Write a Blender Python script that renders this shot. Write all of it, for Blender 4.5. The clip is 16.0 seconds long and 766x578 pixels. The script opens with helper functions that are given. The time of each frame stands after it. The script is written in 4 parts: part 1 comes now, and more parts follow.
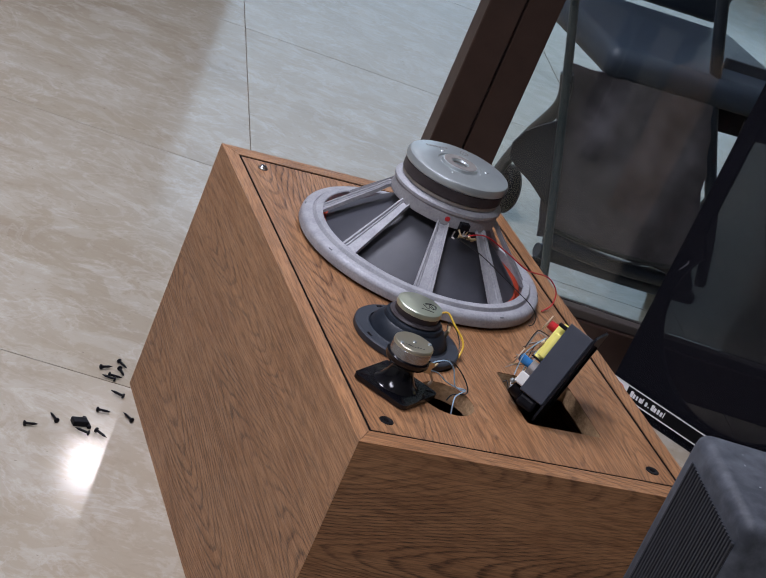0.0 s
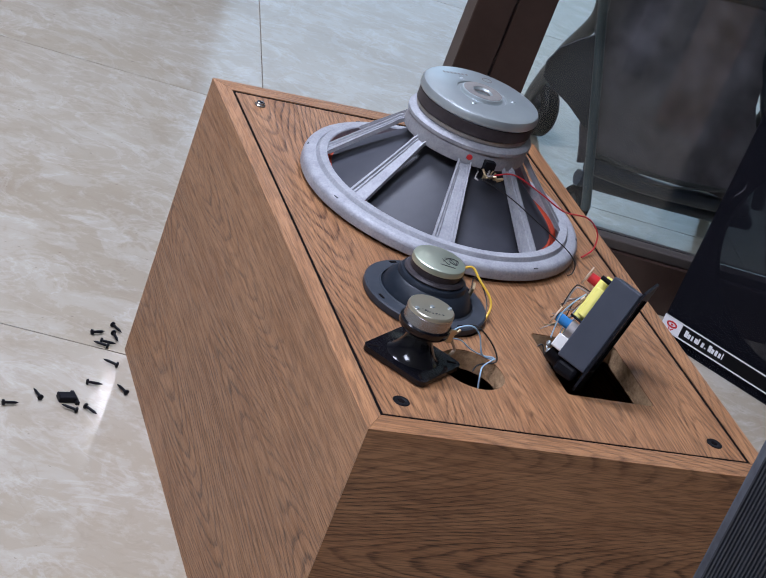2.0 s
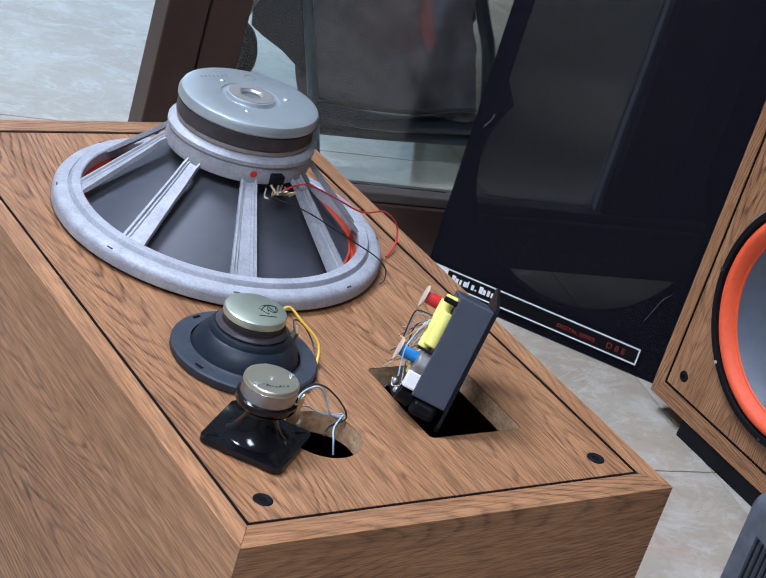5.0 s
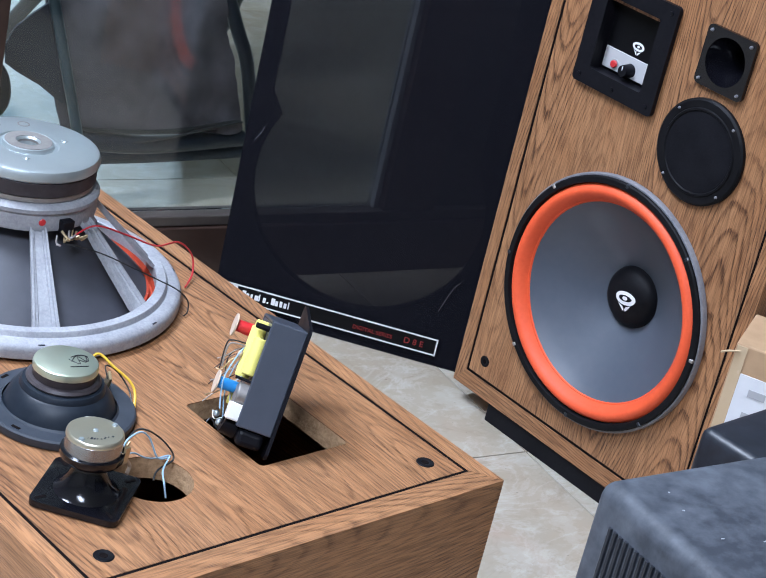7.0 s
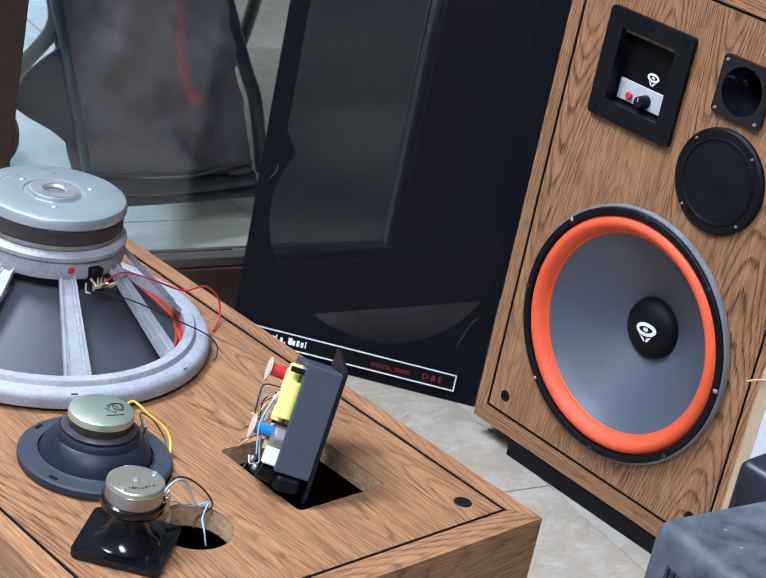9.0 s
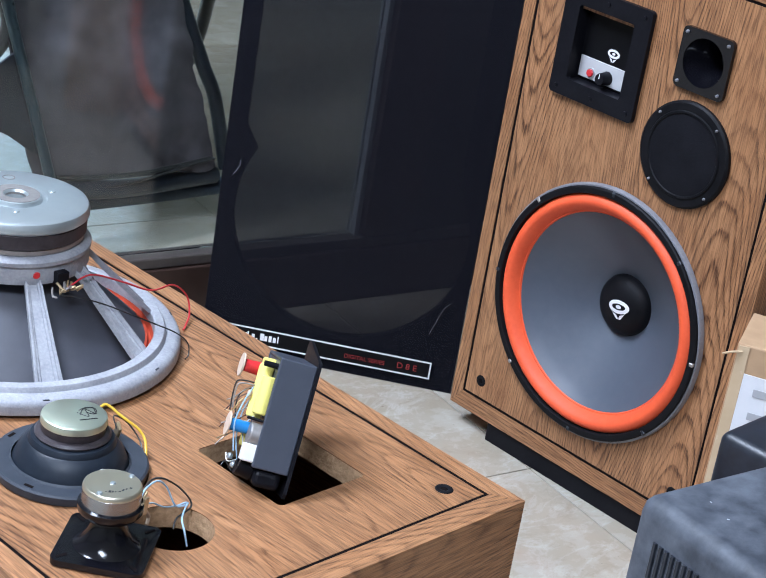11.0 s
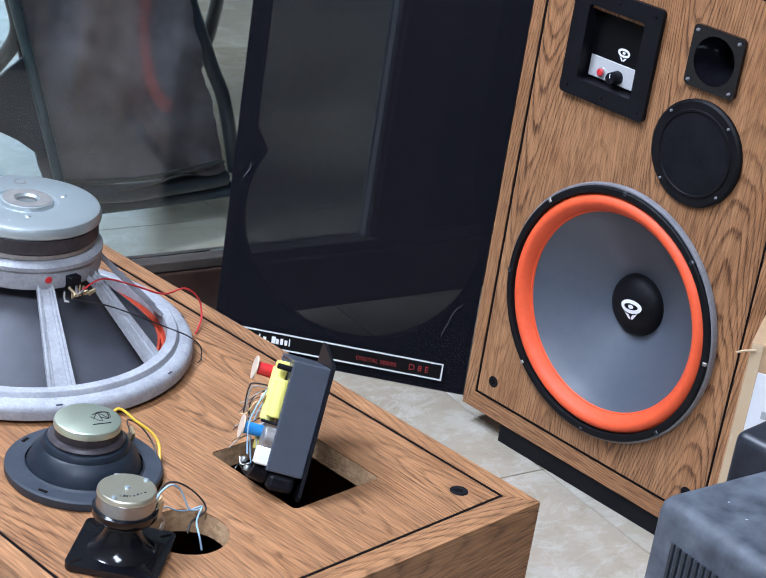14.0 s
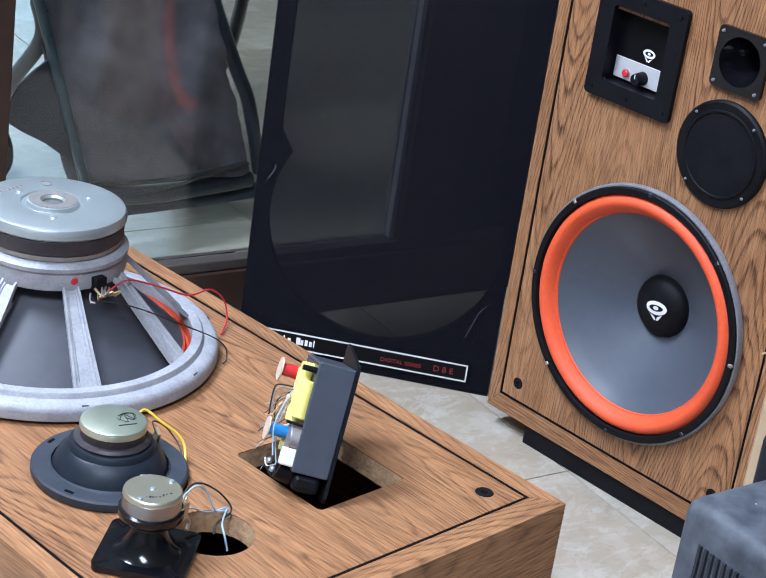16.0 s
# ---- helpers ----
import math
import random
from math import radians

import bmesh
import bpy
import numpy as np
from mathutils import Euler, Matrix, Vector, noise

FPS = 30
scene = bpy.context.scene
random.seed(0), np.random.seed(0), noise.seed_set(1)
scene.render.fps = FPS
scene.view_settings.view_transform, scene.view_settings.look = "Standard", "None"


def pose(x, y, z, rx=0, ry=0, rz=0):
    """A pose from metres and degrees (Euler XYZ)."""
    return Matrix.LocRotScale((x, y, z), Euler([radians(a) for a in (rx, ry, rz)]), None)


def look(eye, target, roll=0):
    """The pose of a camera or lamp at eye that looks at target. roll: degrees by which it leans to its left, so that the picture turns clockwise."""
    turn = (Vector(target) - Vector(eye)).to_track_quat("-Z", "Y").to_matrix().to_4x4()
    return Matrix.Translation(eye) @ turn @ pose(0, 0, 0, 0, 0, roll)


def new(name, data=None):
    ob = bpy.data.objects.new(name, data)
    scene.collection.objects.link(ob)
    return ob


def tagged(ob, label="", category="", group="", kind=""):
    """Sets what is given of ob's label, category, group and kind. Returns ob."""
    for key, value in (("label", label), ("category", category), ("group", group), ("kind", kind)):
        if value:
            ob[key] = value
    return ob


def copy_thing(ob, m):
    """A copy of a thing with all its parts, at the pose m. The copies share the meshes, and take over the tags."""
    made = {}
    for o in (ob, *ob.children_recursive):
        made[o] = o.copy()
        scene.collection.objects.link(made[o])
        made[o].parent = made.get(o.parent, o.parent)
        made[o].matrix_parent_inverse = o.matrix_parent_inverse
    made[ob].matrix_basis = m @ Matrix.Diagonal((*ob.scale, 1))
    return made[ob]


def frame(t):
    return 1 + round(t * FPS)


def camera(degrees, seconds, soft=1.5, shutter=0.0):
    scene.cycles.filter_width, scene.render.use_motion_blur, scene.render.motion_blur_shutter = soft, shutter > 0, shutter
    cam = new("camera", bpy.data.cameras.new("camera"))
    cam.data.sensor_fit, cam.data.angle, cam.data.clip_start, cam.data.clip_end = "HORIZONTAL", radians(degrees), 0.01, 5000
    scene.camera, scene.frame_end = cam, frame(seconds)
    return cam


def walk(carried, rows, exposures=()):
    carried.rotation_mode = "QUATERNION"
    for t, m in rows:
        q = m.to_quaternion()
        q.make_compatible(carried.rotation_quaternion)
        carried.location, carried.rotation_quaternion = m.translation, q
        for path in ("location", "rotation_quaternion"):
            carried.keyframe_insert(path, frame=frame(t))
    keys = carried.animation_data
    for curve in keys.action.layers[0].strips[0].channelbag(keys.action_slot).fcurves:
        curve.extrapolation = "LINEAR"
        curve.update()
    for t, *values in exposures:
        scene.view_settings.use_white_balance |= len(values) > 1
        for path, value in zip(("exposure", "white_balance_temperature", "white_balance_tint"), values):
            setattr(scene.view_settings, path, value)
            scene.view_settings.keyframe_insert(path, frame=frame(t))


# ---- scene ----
cam = camera(24.24, 16.0, soft=1.15, shutter=0.0)
PATH = [
    (0, (-0.6679, -1.2446, 1.0827), (-0.0447, -0.0111, 0.4995), 23.73),
    (0.5, (-0.6064, -1.2259, 1.0614), (-0.0043, 0.0129, 0.4673), 23.56),
    (1, (-0.5765, -1.1996, 1.0478), (0.0077, 0.0383, 0.4344), 23.11),
    (1.5, (-0.5588, -1.1399, 1.0403), (0.0282, 0.0813, 0.3967), 22.75),
    (2, (-0.5451, -1.0360, 1.0279), (0.0534, 0.1721, 0.3703), 21.54),
    (2.5, (-0.5363, -0.9621, 1.0080), (0.0780, 0.2178, 0.3148), 21.12),
    (3, (-0.5187, -0.8796, 0.9927), (0.1012, 0.2894, 0.2862), 20.59),
    (3.5, (-0.5143, -0.8291, 0.9902), (0.1284, 0.3291, 0.2863), 20.47),
    (4, (-0.5061, -0.8180, 0.9959), (0.1807, 0.3194, 0.2997), 20.88),
    (4.5, (-0.5344, -0.7820, 0.9984), (0.2077, 0.3304, 0.3188), 19.45),
    (5, (-0.5724, -0.7469, 1.0077), (0.2898, 0.2895, 0.3500), 17.34),
    (5.2, (-0.5816, -0.7393, 1.0111), (0.3279, 0.2620, 0.3629), 17.20),
    (7.3, (-0.5894, -0.7110, 1.0137), (0.4272, 0.2051, 0.3993), 13.06),
    (7.5, (-0.5893, -0.7090, 1.0123), (0.4269, 0.2059, 0.3955), 12.85),
    (8, (-0.5967, -0.7047, 1.0147), (0.4205, 0.2197, 0.4142), 13.01),
    (8.5, (-0.6016, -0.6904, 1.0112), (0.4147, 0.2393, 0.4171), 12.40),
    (9, (-0.6071, -0.6882, 1.0118), (0.4138, 0.2395, 0.4227), 11.87),
    (9.5, (-0.6094, -0.6842, 1.0092), (0.4160, 0.2395, 0.4216), 11.26),
    (10, (-0.6023, -0.6827, 1.0063), (0.4294, 0.2333, 0.4177), 10.51),
    (12.5, (-0.5975, -0.6785, 1.0029), (0.4392, 0.2306, 0.4123), 8.85),
    (13, (-0.5985, -0.6794, 1.0044), (0.4374, 0.2309, 0.4142), 8.87),
    (13.5, (-0.5961, -0.6761, 1.0030), (0.4378, 0.2359, 0.4119), 8.84),
    (14, (-0.5979, -0.6762, 1.0016), (0.4350, 0.2374, 0.4113), 8.82),
    (14.5, (-0.5983, -0.6746, 1.0017), (0.4337, 0.2401, 0.4115), 8.75),
    (15, (-0.5981, -0.6793, 1.0019), (0.4262, 0.2423, 0.4092), 8.65),
    (15.5, (-0.6001, -0.6799, 1.0034), (0.4189, 0.2478, 0.4108), 8.51),
    (16, (-0.5988, -0.6751, 1.0012), (0.4205, 0.2526, 0.4093), 8.50),
]
walk(cam, [(t, look(eye, target, roll)) for t, eye, target, roll in PATH],
     exposures=[(0.0, -0.62, 6300, 20), (1.0, -0.52, 6200, 20), (2.0, -0.28, 5800, 18), (3.0, -0.26, 5700, 17), (4.5, -0.05, 5600, 14), (7.5, 0.42, 5600, 11), (16.0, 0.48, 5600, 11)])

# ---- light ----
W, L, D = 0.381, 0.615, 0.343          # loudspeaker width, height, depth


def sky_world():
    world = bpy.data.worlds.new("world")
    scene.world = world
    world.use_nodes = True
    nt = world.node_tree
    sky = nt.nodes.new("ShaderNodeTexSky")
    sky.sky_type, sky.sun_disc = "NISHITA", False
    sky.sun_elevation, sky.sun_rotation = radians(35), radians(40)
    bg = nt.nodes["Background"]
    nt.links.new(sky.outputs[0], bg.inputs[0])
    bg.inputs[1].default_value = 0.08


sky_world()
scene.view_settings.exposure = 0.0


def area_lamp(name, where, target, sx, sy, watts, colour):
    data = bpy.data.lights.new(name, "AREA")
    data.shape, data.size, data.size_y, data.energy, data.color = "RECTANGLE", sx, sy, watts, colour
    ob = new(name, data)
    ob.matrix_world = look(where, target)
    return ob


area_lamp("window_light", (3.4, 6.38, 1.6), (0.4, 0.5, 0.4), 3.0, 2.0, 22, (0.66, 0.88, 1.0))
area_lamp("ceiling_panel_light", (-0.55, 1.1, 2.70), (-0.55, 1.1, 0), 1.2, 0.6, 96, (0.87, 0.92, 1.0))
area_lamp("ceiling_panel_light", (-1.5, -0.9, 2.70), (-1.5, -0.9, 0), 1.2, 0.6, 74, (0.87, 0.92, 1.0))

# ---- materials ----


def mat(name, base, rough=0.5, metal=0.0, coat=0.0):
    m = bpy.data.materials.new(name)
    m.use_nodes = True
    b = m.node_tree.nodes["Principled BSDF"]
    b.inputs["Base Color"].default_value = (*base, 1)
    b.inputs["Roughness"].default_value = rough
    b.inputs["Metallic"].default_value = metal
    b.inputs["Coat Weight"].default_value = coat
    return m


def node(m, kind, **kw):
    n = m.node_tree.nodes.new(kind)
    for k, v in kw.items():
        if k in n.inputs:
            n.inputs[k].default_value = v
    return n


def link(m, a, b):
    m.node_tree.links.new(a, b)


def ramp(m, fac, stops):
    r = m.node_tree.nodes.new("ShaderNodeValToRGB")
    e = r.color_ramp.elements
    while len(e) < len(stops):
        e.new(0.5)
    for el, (p, c) in zip(e, stops):
        el.position, el.color = p, (*c, 1)
    link(m, fac, r.inputs[0])
    return r.outputs[0]


def mix(m, fac, a, b, blend="MIX"):
    n = m.node_tree.nodes.new("ShaderNodeMix")
    n.data_type, n.blend_type = "RGBA", blend
    for sock, v in ((n.inputs[0], fac), (n.inputs[6], a), (n.inputs[7], b)):
        if hasattr(v, "links"):
            link(m, v, sock)
        else:
            sock.default_value = v if isinstance(v, float) else (*v, 1)
    return n.outputs[2]


def math_node(m, op, a, b):
    n = m.node_tree.nodes.new("ShaderNodeMath")
    n.operation = op
    for sock, v in ((n.inputs[0], a), (n.inputs[1], b)):
        if hasattr(v, "links"):
            link(m, v, sock)
        else:
            sock.default_value = v
    return n.outputs[0]


def bump(m, height, strength, distance):
    n = node(m, "ShaderNodeBump", Strength=strength, Distance=distance)
    link(m, height, n.inputs["Height"])
    link(m, n.outputs[0], m.node_tree.nodes["Principled BSDF"].inputs["Normal"])


def coords(m, scale, spread=0.0):
    tc = m.node_tree.nodes.new("ShaderNodeTexCoord")
    mp = m.node_tree.nodes.new("ShaderNodeMapping")
    mp.inputs["Scale"].default_value = scale
    if spread:
        info = m.node_tree.nodes.new("ShaderNodeObjectInfo")
        cm = m.node_tree.nodes.new("ShaderNodeCombineXYZ")
        for i, k in enumerate((1.0, 0.37, 0.61)):
            link(m, math_node(m, "MULTIPLY", info.outputs["Random"], spread * k), cm.inputs[i])
        link(m, cm.outputs[0], mp.inputs["Location"])
    link(m, tc.outputs["Object"], mp.inputs["Vector"])
    return mp.outputs[0]


def noise_node(m, vec, scale, detail=4.0, rough=0.5, dist=0.0):
    n = node(m, "ShaderNodeTexNoise", Scale=scale, Detail=detail, Roughness=rough, Distortion=dist)
    link(m, vec, n.inputs["Vector"])
    return n.outputs["Fac"]


def wood(name, along, light, dark, centre, figure, calm=0.25):
    """Oak veneer with cathedral figure; along: the axis of the grain."""
    m = mat(name, light, 0.42)
    b = m.node_tree.nodes["Principled BSDF"]
    b.inputs["Specular IOR Level"].default_value = 0.36

    def stretched(k, spread):
        sc = [1.0, 1.0, 1.0]
        sc[along] = k
        return coords(m, sc, spread)

    def times(a, c):
        return math_node(m, "MULTIPLY", a, c)

    def plus(a, c):
        return math_node(m, "ADD", a, c)

    # growth rings cut by the sheet: arches about wandering centre lines, straight grain between them
    tc = m.node_tree.nodes.new("ShaderNodeTexCoord")
    sep = m.node_tree.nodes.new("ShaderNodeSeparateXYZ")
    link(m, tc.outputs["Object"], sep.inputs[0])
    others = [sep.outputs[i] for i in range(3) if i != along]
    across = plus(others[0], others[1])
    across = plus(across, times(noise_node(m, stretched(0.30, 3.0), 4.5, 2.0, 0.5), 0.10))
    turn = math_node(m, "SINE", times(math_node(m, "SUBTRACT", across, centre), math.pi / 0.19), 0.0)
    level = plus(times(times(turn, turn), 19.0), times(sep.outputs[along], 29.0))
    level = plus(level, times(noise_node(m, stretched(0.22, 4.0), 9.0, 2.0, 0.5), 7.5))
    level = plus(level, times(noise_node(m, stretched(0.05, 4.0), 34.0, 2.0, 0.55), 1.8))
    level = plus(level, times(noise_node(m, stretched(0.20, 4.0), 60.0, 2.0, 0.55), 0.7))
    jag = noise_node(m, stretched(0.10, 4.0), 230.0, 3.0, 0.7)
    level = plus(level, times(jag, 0.52))
    rings = ramp(m, math_node(m, "FRACT", level, 0.0), [(0.0, (0.95,) * 3), (0.10, (0.08,) * 3), (0.45, (0.0,) * 3), (0.70, (0.16,) * 3), (0.90, (0.95,) * 3), (1.0, (1.0,) * 3)])
    v2 = stretched(0.045, 5.0)
    pores = ramp(m, noise_node(m, v2, 900.0, 2.0, 0.6), [(0.46, (0.0,) * 3), (0.58, (1.0,) * 3)])
    streak = ramp(m, noise_node(m, v2, 190.0, 3.0, 0.65), [(0.40, (0.0,) * 3), (0.64, (1.0,) * 3)])
    fleck = ramp(m, noise_node(m, stretched(0.09, 8.0), 230.0, 2.0, 0.5), [(0.58, (0.0,) * 3), (0.66, (1.0,) * 3)])
    patchy = ramp(m, noise_node(m, stretched(0.35, 6.0), 9.0, 3.0, 0.55), [(0.38, (calm,) * 3), (0.56, (1.0,) * 3)])
    broad = ramp(m, noise_node(m, stretched(0.28, 2.0), 5.0, 2.0, 0.5), [(0.3, (0.0,) * 3), (0.7, (1.0,) * 3)])
    blotch = ramp(m, noise_node(m, stretched(0.45, 9.0), 26.0, 3.0, 0.6), [(0.42, (0.0,) * 3), (0.68, (1.0,) * 3)])
    red = (light[0] * 0.80, light[1] * 0.70, light[2] * 0.62)
    c = mix(m, times(broad, 0.55), light, [min(1, k * 1.28) for k in light])
    c = mix(m, times(blotch, 0.55), c, red)
    c = mix(m, times(streak, 0.27), c, dark)
    line = times(times(rings, plus(times(pores, 0.40), 0.60)), patchy)
    c = mix(m, times(line, figure), c, [1.5 * k for k in dark])
    c = mix(m, times(fleck, 0.30), c, dark)
    c = mix(m, times(pores, 0.36), c, dark)
    link(m, c, b.inputs["Base Color"])
    link(m, plus(times(streak, 0.14), 0.34), b.inputs["Roughness"])
    bump(m, plus(pores, line), 0.16, 0.0006)
    return m


def speckled(name, a, b_, rough, scale=60.0, metal=0.0, strength=0.1, dist=0.0005, lo=0.35, hi=0.65, coat=0.0):
    """Two tones of one surface, mixed at two scales, with fine relief."""
    m = mat(name, a, rough, metal, coat)
    v = coords(m, (1, 1, 1), 2.0)
    n1, n2 = noise_node(m, v, scale, 5.0, 0.6), noise_node(m, v, scale * 0.13, 3.0, 0.55)
    f = ramp(m, math_node(m, "MULTIPLY", math_node(m, "ADD", n1, n2), 0.5), [(lo, (0.0,) * 3), (hi, (1.0,) * 3)])
    b = m.node_tree.nodes["Principled BSDF"]
    link(m, mix(m, f, a, b_), b.inputs["Base Color"])
    link(m, math_node(m, "ADD", math_node(m, "MULTIPLY", n1, 0.16), rough - 0.08), b.inputs["Roughness"])
    bump(m, n1, strength, dist)
    return m


def marble():
    m = mat("polished_marble_tile", (0.470, 0.426, 0.343), 0.1)
    b = m.node_tree.nodes["Principled BSDF"]
    v = coords(m, (0.82, 1.1, 1), 9.0)
    big = noise_node(m, v, 2.6, 4.0, 0.55, 0.5)
    mid = noise_node(m, v, 15.0, 6.0, 0.68, 0.6)
    fine = noise_node(m, v, 48.0, 6.0, 0.7, 0.3)
    c = ramp(m, big, [(0.30, (0.294, 0.243, 0.179)), (0.48, (0.349, 0.302, 0.230)), (0.66, (0.384, 0.345, 0.278))])
    cloud = ramp(m, mid, [(0.515, (0.0,) * 3), (0.545, (0.6,) * 3), (0.66, (1.0,) * 3)])
    c = mix(m, math_node(m, "MULTIPLY", cloud, 0.42), c, (0.470, 0.445, 0.387))
    patch = ramp(m, mid, [(0.30, (1.0,) * 3), (0.43, (0.0,) * 3)])
    c = mix(m, math_node(m, "MULTIPLY", patch, 0.40), c, (0.266, 0.213, 0.150))
    vein = ramp(m, noise_node(m, v, 6.0, 5.0, 0.6, 0.9), [(0.485, (0.0,) * 3), (0.50, (1.0,) * 3), (0.515, (0.0,) * 3)])
    c = mix(m, math_node(m, "MULTIPLY", math_node(m, "MULTIPLY", vein, fine), 0.55), c, (0.282, 0.233, 0.172))
    c = mix(m, math_node(m, "MULTIPLY", ramp(m, fine, [(0.53, (0.0,) * 3), (0.70, (1.0,) * 3)]), 0.35), c, (0.517, 0.496, 0.438))
    pale = ramp(m, noise_node(m, v, 8.0, 6.0, 0.62, 1.1), [(0.475, (0.0,) * 3), (0.500, (1.0,) * 3), (0.530, (0.0,) * 3)])
    c = mix(m, math_node(m, "MULTIPLY", math_node(m, "MULTIPLY", pale, mid), 0.28), c, (0.66, 0.65, 0.62))
    speck = ramp(m, noise_node(m, v, 150.0, 1.0, 0.5), [(0.755, (0.0,) * 3), (0.79, (1.0,) * 3)])
    c = mix(m, math_node(m, "MULTIPLY", speck, 0.6), c, (0.20, 0.16, 0.12))
    link(m, c, b.inputs["Base Color"])
    link(m, math_node(m, "ADD", math_node(m, "MULTIPLY", fine, 0.10), 0.055), b.inputs["Roughness"])
    bump(m, big, 0.02, 0.004)
    return m


def glow(name, colour, strength):
    m = mat(name, colour, 0.5)
    b = m.node_tree.nodes["Principled BSDF"]
    b.inputs["Emission Color"].default_value = (*colour, 1)
    b.inputs["Emission Strength"].default_value = strength
    return m


def glass():
    m = mat("window_glass", (0.88, 0.94, 0.92), 0.02)
    b = m.node_tree.nodes["Principled BSDF"]
    b.inputs["Transmission Weight"].default_value = 1.0
    b.inputs["IOR"].default_value = 1.45
    return m


def cloth():
    m = mat("grille_cloth_weave", (0.0068, 0.0070, 0.0115), 0.85)
    nt = m.node_tree
    b = nt.nodes["Principled BSDF"]
    b.inputs["Specular IOR Level"].default_value = 0.13
    tr = nt.nodes.new("ShaderNodeBsdfTransparent")
    mx = nt.nodes.new("ShaderNodeMixShader")
    mx.inputs[0].default_value = 0.67
    link(m, tr.outputs[0], mx.inputs[1])
    link(m, b.outputs[0], mx.inputs[2])
    link(m, mx.outputs[0], nt.nodes["Material Output"].inputs[0])
    return m


OAK_LIGHT, OAK_DARK = (0.385, 0.194, 0.089), (0.046, 0.018, 0.008)
oak_up = wood("oak_veneer_upright", 2, OAK_LIGHT, OAK_DARK, 0.180, 1.0, 0.35)
oak_side = wood("oak_veneer_side", 2, [1.06 * k for k in OAK_LIGHT], OAK_DARK, 0.120, 0.90, 0.20)
oak_across = wood("oak_veneer_across", 0, OAK_LIGHT, OAK_DARK, 0.010, 0.95)
raw_board = speckled("raw_chipboard", (0.62, 0.40, 0.22), (0.27, 0.15, 0.07), 0.85, 260, strength=0.6, dist=0.002)
# near black without gloss: shade of holes, gaps and slots put into the colour
recess_shade = mat("painted_recess_shade", (0.006, 0.004, 0.004), 0.95)
marble_mat = marble()
grout = speckled("grout", (0.50, 0.45, 0.38), (0.42, 0.38, 0.32), 0.8, 90)
for dull in (recess_shade,):
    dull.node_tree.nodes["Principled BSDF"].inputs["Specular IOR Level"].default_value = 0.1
wall_paint = speckled("wall_paint", (0.72, 0.72, 0.70), (0.66, 0.66, 0.65), 0.7, 30)
white_paint = speckled("ceiling_paint", (0.8, 0.8, 0.79), (0.76, 0.76, 0.75), 0.8, 30)
brown_metal = speckled("brown_anodised_frame", (0.045, 0.026, 0.020), (0.065, 0.038, 0.030), 0.38, 40, 0.3)
grey_sill = speckled("grey_metal_track", (0.050, 0.040, 0.036), (0.072, 0.060, 0.054), 0.55, 60, 0.1)
glass_mat = glass()
infill = speckled("dark_brown_laminate", (0.014, 0.010, 0.009), (0.022, 0.016, 0.014), 0.6, 60)
# pale grey for the painted glint at the glass edge and for lint
glint_lint_grey = speckled("pale_grey_glint_and_lint", (0.34, 0.36, 0.38), (0.26, 0.28, 0.30), 0.5, 80)
cast_alu = speckled("cast_aluminium", (0.40, 0.405, 0.43), (0.27, 0.275, 0.30), 0.6, 420, 0.2, 0.5, 0.0008)
dull_flange = speckled("dull_grey_flange", (0.26, 0.26, 0.28), (0.18, 0.18, 0.20), 0.55, 300, 0.2, 0.3)
zinc = speckled("zinc_plated_steel", (0.55, 0.60, 0.61), (0.44, 0.49, 0.51), 0.34, 25, 0.72, 0.08)
brass_zinc = speckled("yellow_zinc_steel", (0.58, 0.52, 0.38), (0.48, 0.47, 0.40), 0.32, 20, 0.85, 0.08)
green_zinc = speckled("iridescent_zinc_steel", (0.52, 0.60, 0.50), (0.60, 0.60, 0.44), 0.32, 18, 0.8, 0.08)
bare_steel = speckled("worn_grey_steel", (0.42, 0.40, 0.38), (0.28, 0.26, 0.25), 0.5, 120, 0.7)
dark_chrome = speckled("dull_chrome", (0.34, 0.35, 0.37), (0.24, 0.25, 0.27), 0.24, 40, 0.9, 0.05)
ferrite = speckled("dark_ferrite_ring", (0.034, 0.028, 0.031), (0.065, 0.056, 0.060), 0.42, 150)
paper_cone = speckled("grey_paper_cone", (0.066, 0.079, 0.104), (0.080, 0.093, 0.118), 0.44, 90, strength=0.15)
back_cone = speckled("black_paper_cone", (0.042, 0.044, 0.056), (0.058, 0.060, 0.074), 0.55, 90, strength=0.15)
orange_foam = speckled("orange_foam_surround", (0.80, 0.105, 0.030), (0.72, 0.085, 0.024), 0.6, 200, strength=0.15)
# darker copy of the orange foam, with the basket's shadow in its colour
foam_shaded = speckled("orange_foam_shaded", (0.46, 0.055, 0.018), (0.38, 0.042, 0.014), 0.7, 200, strength=0.15)
dusty_steel = speckled("dusty_black_steel", (0.008, 0.012, 0.019), (0.018, 0.024, 0.034), 0.44, 110, 0.0)
dusty_flange = speckled("dusty_grey_flange", (0.026, 0.032, 0.043), (0.046, 0.053, 0.066), 0.5, 130, 0.0)
black_rubber = speckled("black_gasket", (0.004, 0.004, 0.005), (0.009, 0.009, 0.011), 0.5, 150, strength=0.2)
black_plastic = speckled("black_moulded_plastic", (0.005, 0.005, 0.007), (0.009, 0.009, 0.012), 0.42, 200)
gloss_black = speckled("glossy_black_horn", (0.003, 0.003, 0.005), (0.005, 0.005, 0.007), 0.14, 60, strength=0.03)
